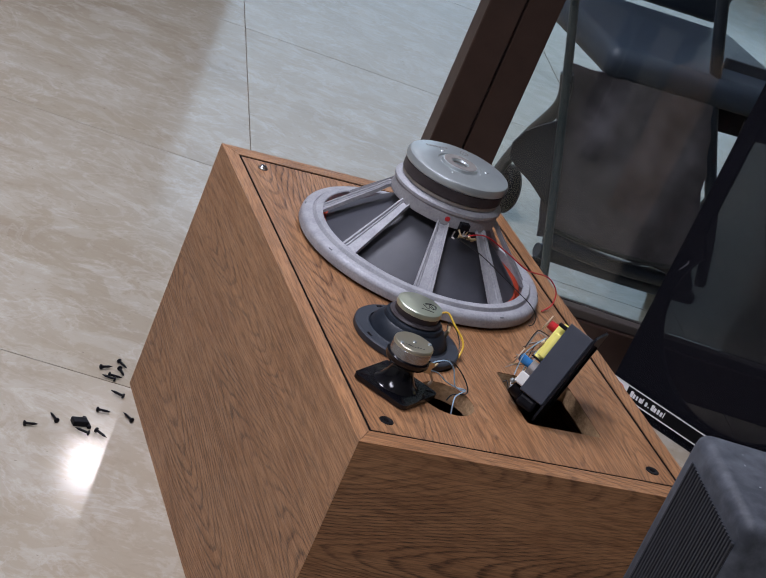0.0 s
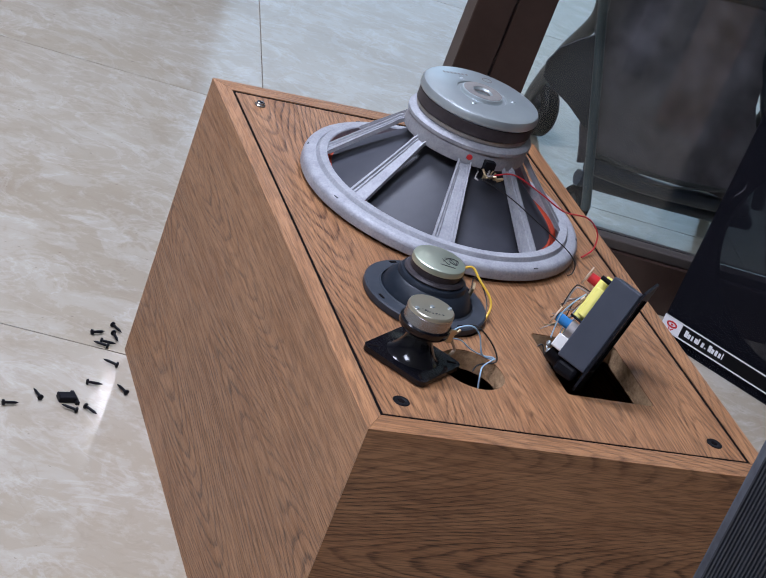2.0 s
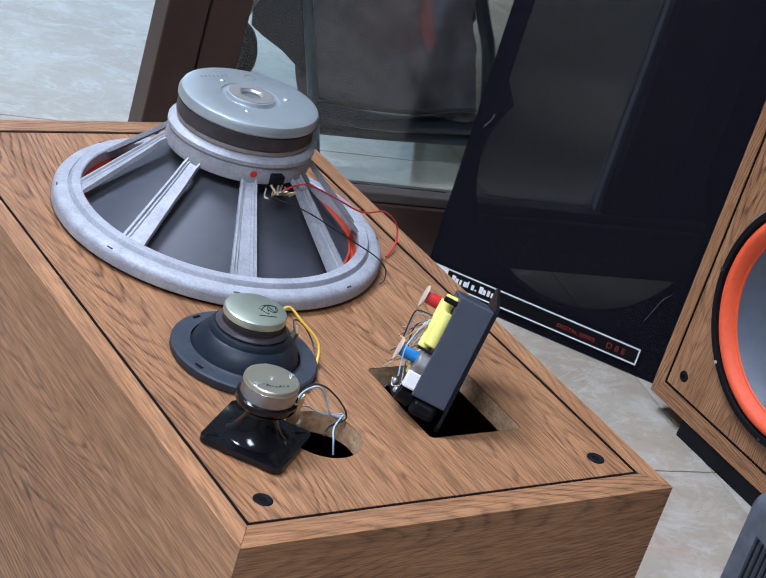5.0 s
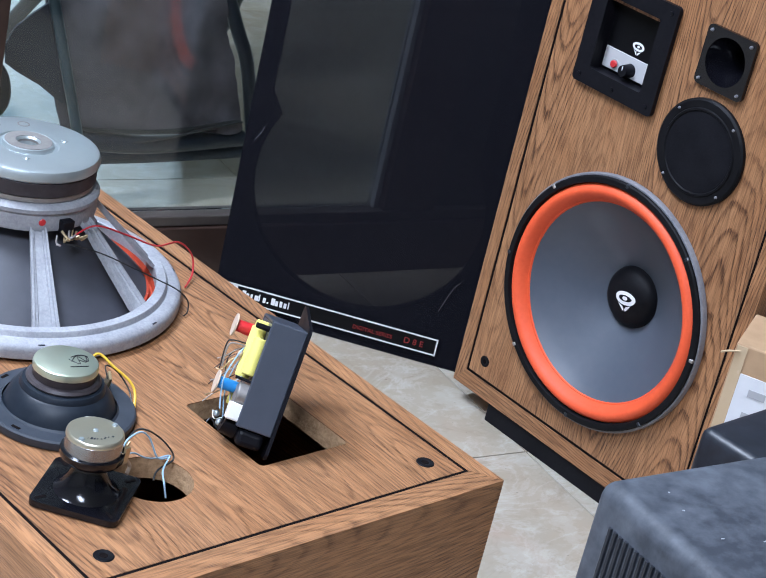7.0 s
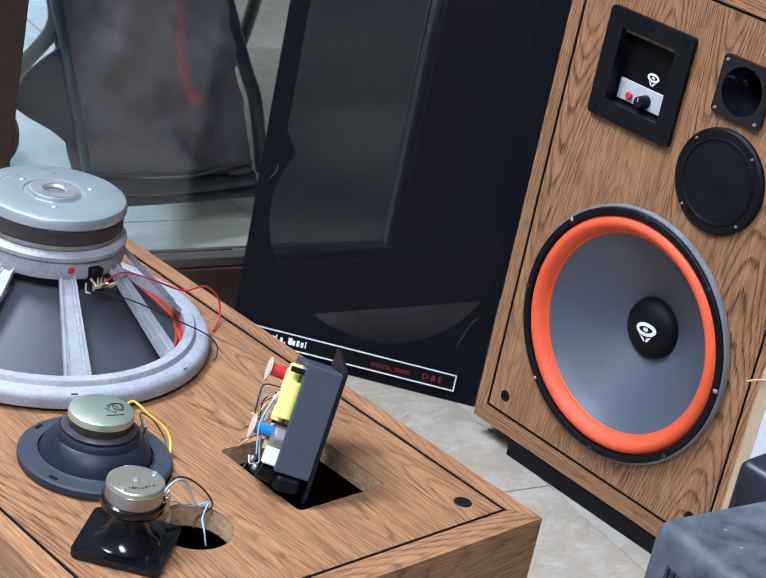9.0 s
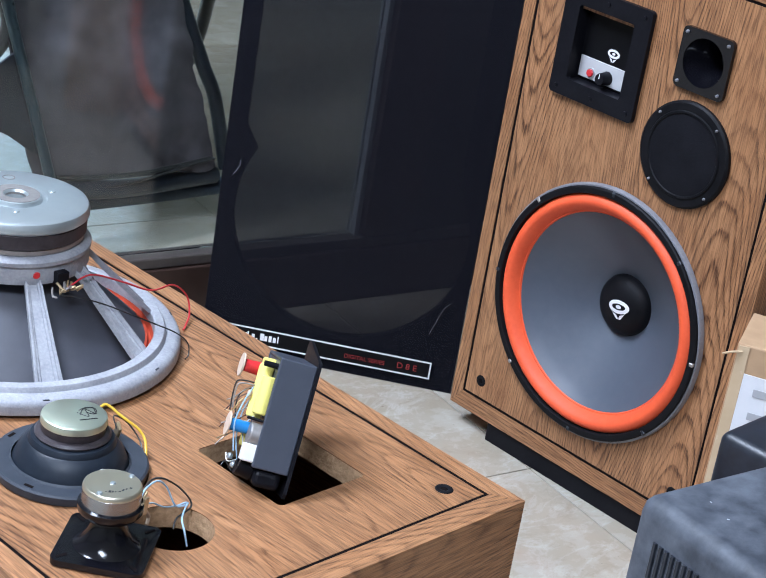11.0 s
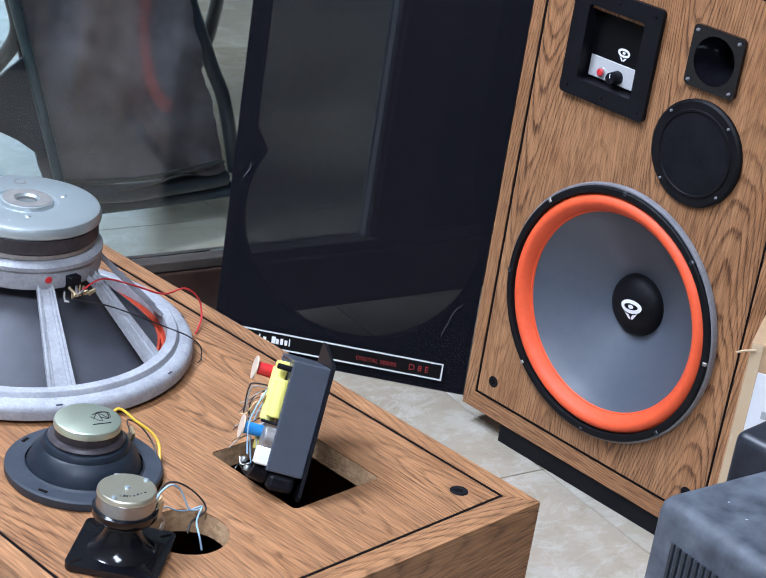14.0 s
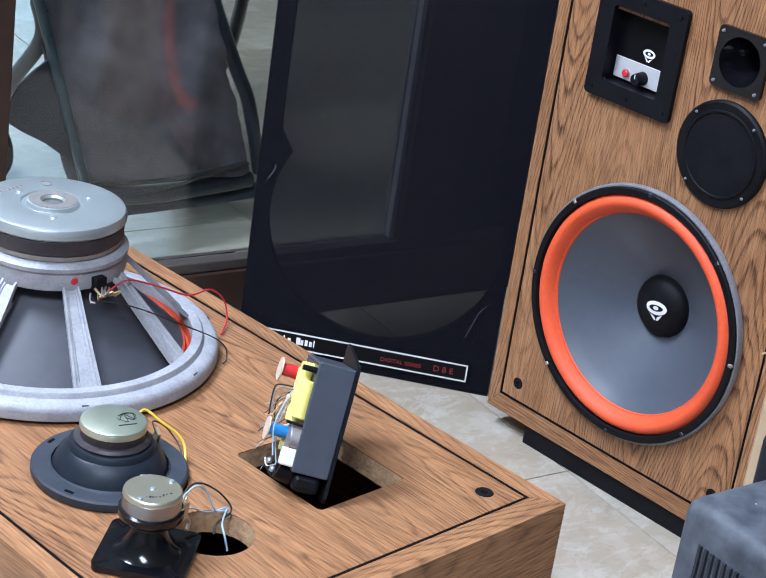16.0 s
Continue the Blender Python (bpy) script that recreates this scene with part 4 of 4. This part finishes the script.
for k, (col, pts) in enumerate((
        (blue_wire, [(-0.012, 0.052, 0.012), (-0.004, 0.060, 0.0), (0.002, 0.060, -0.022), (-0.002, 0.050, -0.046)]),
        (white_wire, [(-0.018, 0.050, -0.006), (-0.010, 0.056, -0.016), (-0.012, 0.050, -0.034)]),
        (black_wire, [(-0.004, 0.046, 0.014), (0.002, 0.062, 0.014), (0.006, 0.070, 0.004), (0.004, 0.066, -0.012)]),
        (copper, [(-0.004, 0.048, 0.012), (0.000, 0.060, 0.008), (0.008, 0.066, -0.006)]),
        (black_wire, [(-0.006, 0.050, -0.044), (0.002, 0.058, -0.050), (0.010, 0.054, -0.052)]),
        (blue_wire, [(-0.020, 0.060, 0.016), (-0.022, 0.066, 0.004), (-0.022, 0.070, -0.014), (-0.020, 0.062, -0.036)]),
        (black_wire, [(-0.012, 0.048, 0.020), (-0.012, 0.074, 0.019), (-0.012, 0.080, 0.014), (-0.012, 0.078, -0.006)]),
        (bare_steel, [(-0.014, 0.048, 0.018), (-0.014, 0.072, 0.017), (-0.014, 0.078, 0.012), (-0.013, 0.076, -0.004)]),
        (black_wire, [(-0.010, 0.056, -0.052), (-0.010, 0.066, -0.046), (-0.012, 0.070, -0.050)]),
        (white_wire, [(-0.002, 0.046, -0.040), (0.006, 0.060, -0.046), (0.012, 0.064, -0.040)]))):
    part("wire", bm_tube([(x - 0.006, 0.036 + 0.62 * (y - 0.036), z) for x, y, z in pts], 0.0006, 6), col, cu, smooth=True)
for y, z in ((0.047, -0.046), (0.051, -0.040)):
    part("solder_joint", bm_lathe([(0.0, 0.003), (0.002, 0.002), (0.0026, 0.0), (0.002, -0.002), (0.0, -0.003)], 12), zinc, cu, "shiny solder blob", True, pose(-0.006, y, z))

for piece in cu.children:
    if not piece.name.startswith(("flange", "tray")):
        piece.matrix_basis = Matrix.Translation((-0.003, -0.0140, -0.0035)) @ Matrix(((1, 0, 0.13, 0.005), (0, 1, -0.03, 0), (0, 0, 0.92, 0), (0, 0, 0, 1))) @ piece.matrix_basis

# ---- grille leaning upright by the glass ----
gd = Vector((0.600, -0.800, 0)).normalized()
GW, GH = 0.328, 0.575
gr = thing("speaker_grille", Matrix.Translation((0.8135, 0.8475, 0)) @ Matrix.Rotation(math.atan2(gd.y, gd.x), 4, "Z") @ Matrix.Rotation(radians(-1.0), 4, "X"), "black cloth speaker grille standing on edge against the glass", "grille")
left, right = 0.022, GW - 0.034
arc = [(0.168 + 0.149 * math.cos(radians(a)), 0.196 + 0.149 * math.sin(radians(a))) for a in range(150, 391, 6)]
opening = [(left, GH - 0.04), (left, 0.30)] + arc + [(right, 0.30), (right, GH - 0.04)]
part("frame", bm_sheet(rounded(0.001, 0.001, GW - 0.001, GH - 0.001, 0.006), [opening], 0.015), black_board, gr, "black board frame", where=pose(0, 0.0012, 0))
part("cloth", bm_box((0, 0, 0), (GW, 0.0006, GH)), cloth_mat, gr, "thin black see-through cloth")
bd = part("badge", bm_box((0.0, -0.0026, 0.0150), (0.298, -0.0006, 0.0385), 0.0004, 1), badge_black, gr, "long black badge strip with a silver border")
for lo, hi in (((0.0, 0.0365), (0.298, 0.0385)), ((0.0, 0.0150), (0.298, 0.0170)), ((0.2960, 0.0171), (0.298, 0.0364))):
    part("border", bm_box((lo[0], -0.0032, lo[1]), (hi[0], -0.0027, hi[1])), silver_line, bd)
part("emblem_tile", bm_box((0.0, -0.0031, 0.0172), (0.030, -0.0027, 0.0363)), white_print, bd, "white emblem tile")
em = swirl(0.0085, 0.0)
em.transform(FRONT)
part("emblem", em, red_plastic, bd, "red emblem", where=pose(0.015, -0.0034, 0.0285))
for i, (wd, hh) in enumerate(((0.0062, 0.0085), (0.0046, 0.0062), (0.0036, 0.0062), (0.0064, 0.0062), (0.0020, 0.0085), (0.0048, 0.0062), (0.0028, 0.0018), (0.0062, 0.0085), (0.0046, 0.0062), (0.0046, 0.0072), (0.0046, 0.0062), (0.0018, 0.0085))):
    x0 = 0.037 + 0.0056 * i
    part("name_bar", bm_box((x0, -0.0031, 0.0228), (x0 + wd * 0.82, -0.0027, 0.0228 + hh * 1.12)), white_print, bd)
for text, x0, size in (("DIGITAL SERIES", 0.186, 0.0078), ("D 8 E", 0.254, 0.0115)):
    tx = bm_text(text, size)
    tx.transform(Matrix.Translation((x0, -0.0031, 0.0225)) @ FRONT)
    part("lettering", tx, red_print, bd, "red printed letters")

part("thread", bm_tube([(0.014, -0.0012, 0.236), (0.020, -0.0015, 0.246), (0.022, -0.0012, 0.252), (0.021, -0.0010, 0.256)], 0.0002, 5), print_grey, gr, "pale stray thread")
part("thread", bm_tube([(0.288, -0.0012, 0.076), (0.294, -0.0014, 0.094), (0.300, -0.0014, 0.112), (0.308, -0.0012, 0.122)], 0.00018, 5), bare_steel, gr, "thin pale scratch")

# ---- folded stroller behind the glass ----
ch = thing("stroller", pose(0.90, 1.14, 0), "folded stroller with dark tubes, taupe basket and blue-grey seat", "stroller")


def rod(name, pts, rad, material, label=""):
    return part(name, bm_tube([(x - 0.90, y, z) for x, y, z in pts], rad, 10), material, ch, label, True)


rod("front_tube", [(0.797, -0.006, 0.045), (0.783, -0.012, 0.082), (0.679, -0.016, 0.372), (0.60, -0.006, 0.60)], 0.0075, tube_paint)
rod("side_tube", [(1.115, 0.03, 0.085), (1.071, 0.02, 0.199), (1.036, 0.02, 0.262), (0.965, 0.02, 0.40), (0.88, 0.02, 0.60)], 0.0105, dark_paint)
rod("rear_tube", [(0.863, 0.36, 0.045), (0.809, 0.31, 0.080), (0.749, 0.16, 0.215), (0.703, 0.02, 0.331), (0.68, 0.0, 0.39)], 0.0105, dark_paint)
rod("rear_tube", [(1.26, 0.36, 0.045), (1.18, 0.20, 0.215), (1.06, 0.04, 0.39)], 0.0105, dark_paint)
rod("crossbar", [(0.775, 0.0, 0.112), (0.90, -0.004, 0.096), (1.085, 0.02, 0.080)], 0.0135, dark_paint)
rod("crossbar", [(0.785, 0.03, 0.075), (0.95, 0.03, 0.063), (1.11, 0.03, 0.055)], 0.013, blue_vinyl, "blue-grey padded bar")
rod("strap", [(0.80, -0.012, 0.105), (0.90, -0.016, 0.108), (1.00, -0.012, 0.116), (1.06, -0.006, 0.118)], 0.0018, black_wire, "thin dark strap")


def wheel(x, y, rad, wide, turn):
    m = pose(x - 0.90, y, rad, 0, 90, turn)
    w_ = part("wheel", bm_lathe([(rad * 0.60, -wide), (rad * 0.9, -wide), (rad, -wide * 0.6), (rad, wide * 0.6), (rad * 0.9, wide), (rad * 0.60, wide)], 36, True), black_rubber, ch, "black rubber wheel", True, m)
    part("hub", bm_lathe([(0, -wide * 0.8), (rad * 0.58, -wide * 0.5), (rad * 0.58, wide * 0.5), (0, wide * 0.8)], 24), dark_paint, w_, "dark plastic hub", True)


wheel(0.857, 0.35, 0.046, 0.014, 0)
wheel(1.265, 0.35, 0.046, 0.014, 0)
wheel(0.800, 0.03, 0.030, 0.010, 5)


def sag(x0, x1, z0, z1, y0, deep, n=28):
    bm = bmesh.new()
    grid = []
    for i in range(n + 1):
        row = []
        for j in range(n + 1):
            s, t = i / n, j / n
            x = x0[0] + (x1[0] - x0[0]) * s + ((x0[1] - x0[0]) + ((x1[1] - x1[0]) - (x0[1] - x0[0])) * s) * t
            z = z0 + (z1 - z0) * t + 0.008 * math.sin(5 * s) * (1 - t)
            y = y0 - deep * math.sin(math.pi * s) * math.sin(math.pi * (0.25 + 0.6 * t)) + 0.014 * noise.noise((s * 5, t * 3, 3)) + 0.011 * noise.noise((s * 9 + t * 7, t * 5 - s * 3, 8)) * (1 - 0.5 * t) + 0.003 * noise.noise((s * 24 + t * 20, t * 9, 2))
            row.append(bm.verts.new((x - 0.90, y, z)))
        grid.append(row)
    for i in range(n):
        for j in range(n):
            bm.faces.new((grid[i][j], grid[i + 1][j], grid[i + 1][j + 1], grid[i][j + 1]))
    ext = bmesh.ops.extrude_face_region(bm, geom=list(bm.faces))
    for v in ext["geom"]:
        if isinstance(v, bmesh.types.BMVert):
            v.co.y += 0.004
    return bm


part("basket", sag((0.764, 0.675), (1.080, 0.962), 0.106, 0.405, 0.012, 0.02), taupe_fabric, ch, "sagging taupe fabric basket", True)
part("basket_flap", bm_sheet([(x - 0.90, z) for x, z in ((0.754, 0.168), (0.738, 0.172), (0.700, 0.200), (0.664, 0.220), (0.645, 0.233), (0.640, 0.258), (0.652, 0.282), (0.676, 0.300), (0.706, 0.318))], [], 0.003), dark_fabric, ch, "loose dark fabric flap", where=pose(0, -0.006, 0))
part("hem", bm_tube([(0.768 - 0.90, -0.002, 0.130), (0.91 - 0.90, -0.012, 0.118), (1.058 - 0.90, 0.0, 0.116)], 0.0040, 8), black_wire, ch, "dark fabric hem", True)
part("side_flap", bm_box((0.085, 0.075, 0.345), (0.36, 0.079, 0.47), 0.001, 1), dark_fabric, ch, "dark fabric side flap")
part("seat", bm_box((-0.16, 0.0, 0.400), (0.24, 0.34, 0.452), 0.020, 4), blue_vinyl, ch, "blue-grey padded seat", True)
part("backrest", bm_box((-0.15, 0.33, 0.455), (0.22, 0.39, 0.90), 0.02, 3), blue_vinyl, ch, "blue-grey padded backrest", True)

# ---- padded bench close by ----
bench = thing("padded_bench", pose(0.134, -0.242, 0), "black vinyl padded bench bars, dusty and worn", "bench")
part("pad", bm_box((0.0, -0.13, 0.40), (0.90, 0.0, 0.5525), 0.010, 4), vinyl, bench, "dusty black vinyl pad", True, pose(0, 0, 0, 0, 0, -10))
part("pad", bm_box((0.346, 0.076, 0.33), (0.95, 0.152, 0.421), 0.008, 4), plain_vinyl, bench, "narrow black vinyl pad", True)
for k in range(24):
    rib = bm_tube([(-0.0004, -0.020 - 0.0045 * k, 0.412), (-0.0004, -0.020 - 0.0045 * k, 0.532)], 0.0015, 6)
    part("rib", rib, plain_vinyl, bench, smooth=True, where=pose(0, 0, 0, 0, 0, -10))
lint = random.Random(11)
for k in range(16):
    at = pose(lint.uniform(0.01, 0.24), lint.uniform(-0.10, -0.006), 0.5524, 0, 0, lint.uniform(0, 180))
    fluff = bm_box((-lint.uniform(0.0005, 0.0016), -0.0004, 0), (0.0007, 0.0004, 0.0005), 0.0002, 1)
    part("lint", fluff, glint_lint_grey, bench, "pale speck of lint", where=pose(0, 0, 0, 0, 0, -10) @ at)
part("leg", bm_box((0.66, -0.20, 0.0), (0.70, -0.16, 0.43), 0.003), dark_paint, bench)
part("leg", bm_box((0.66, 0.095, 0.0), (0.70, 0.135, 0.335), 0.003), dark_paint, bench)
part("leg", bm_box((0.80, -0.22, 0.0), (0.84, -0.18, 0.43), 0.003), dark_paint, bench)
part("stretcher", bm_box((0.67, -0.159, 0.25), (0.69, 0.094, 0.28), 0.002), dark_paint, bench)

# ---- carton ----
ca = thing("carton", pose(0.860, 0.122, 0, 0, 0, -66), "brown cardboard carton with clear tape and a white shipping label", "carton")
part("body", bm_box((0, 0, 0), (0.34, 0.09, 0.313), 0.002), kraft, ca)
part("tape", bm_box((0.0015, -0.0009, 0.02), (0.0125, -0.0001, 0.311)), tape, ca, "strip of clear tape")
part("tape_end", bm_tube([(0.006, -0.001, 0.305), (-0.004, -0.004, 0.303), (-0.012, -0.002, 0.298)], 0.0012, 5), tape, ca, "loose curled tape end")
lb = part("shipping_label", bm_box((0.013, -0.0022, 0.06), (0.17, -0.001, 0.283)), paper, ca, "white printed shipping label")
for i in range(7):
    part("print_bar", bm_box((0.026, -0.0030, 0.262 - 0.026 * i), (0.044 + 0.012 * (i * 5 % 4), -0.0024, 0.270 - 0.026 * i)), print_grey, lb)
    part("print_block", bm_box((0.075, -0.0030, 0.224 - 0.026 * i), (0.115 + 0.010 * (i * 3 % 4), -0.0024, 0.242 - 0.026 * i)), print_grey, lb)

# ---- loose screws on the floor ----


def floor_screw():
    sc = thing("screw", pose(0, 0, 0), "dark steel wood screw lying on the tiled floor", "screw", "loose screws")
    part("shank", bm_lathe([(0.0, -0.0075), (0.0009, -0.005), (0.0016, -0.002), (0.0016, 0.0085), (0.0, 0.0085)], 10), black_plastic, sc, smooth=True, where=pose(0, 0, 0.0033, 0, 90, 0))
    part("head", bm_lathe([(0.0, 0.0114), (0.0020, 0.0112), (0.0033, 0.0103), (0.0033, 0.0088), (0.0015, 0.0082)], 14), black_plastic, sc, smooth=True, where=pose(0, 0, 0.0033, 0, 90, 0))
    return sc


first = floor_screw()
spots = ((-0.026, 0.640, 200), (-0.003, 0.651, 120), (-0.030, 0.616, -20), (-0.017, 0.620, 170), (-0.024, 0.581, -30), (-0.045, 0.534, 175), (-0.018, 0.532, -60),
         (-0.083, 0.483, -25), (-0.057, 0.481, 130), (-0.114, 0.503, -70), (-0.142, 0.478, 190), (-0.008, 0.632, 100))
for i, (x, y, a) in enumerate(spots):
    if i == 0:
        first.matrix_basis = pose(x, y, 0, 0, 0, a)
    else:
        copy_thing(first, pose(x, y, 0, 0, 0, a))
clip = thing("plastic_clip", pose(-0.081, 0.500, 0, 0, 0, 10), "small black plastic clip lying on the tiles", "clip")
part("body", bm_box((-0.011, -0.006, 0.0), (0.009, 0.006, 0.007), 0.0015, 2), black_plastic, clip)
part("tip", bm_box((0.006, -0.010, 0.0), (0.011, 0.012, 0.0045), 0.001, 1), black_plastic, clip)

# ---- floor tiles ----
tile = 0.80
gap = 0.0009
tile_bm = bm_box((gap, gap, -0.010), (tile - gap, tile - gap, 0.0), 0.0003, 1)
tile_me = bpy.data.meshes.new("tile")
tile_bm.to_mesh(tile_me)
tile_bm.free()
tile_me.materials.append(marble_mat)
grid = Matrix.Rotation(radians(-12), 2)
origin = Vector((0.1706, 0.568))          # where two joints cross
for i in range(-8, 10):
    for j in range(-9, 10):
        x, y = grid @ Vector((tile * i, tile * j))
        x, y = x + origin.x, y + origin.y
        if x < -4.8 or x + 0.95 > 6.45 or y < -4.75 or y + 0.8 > 6.45:
            continue
        t = new("tile", tile_me)
        t.parent = floor_base
        t.matrix_basis = pose(x, y, 0, 0, 0, -12)
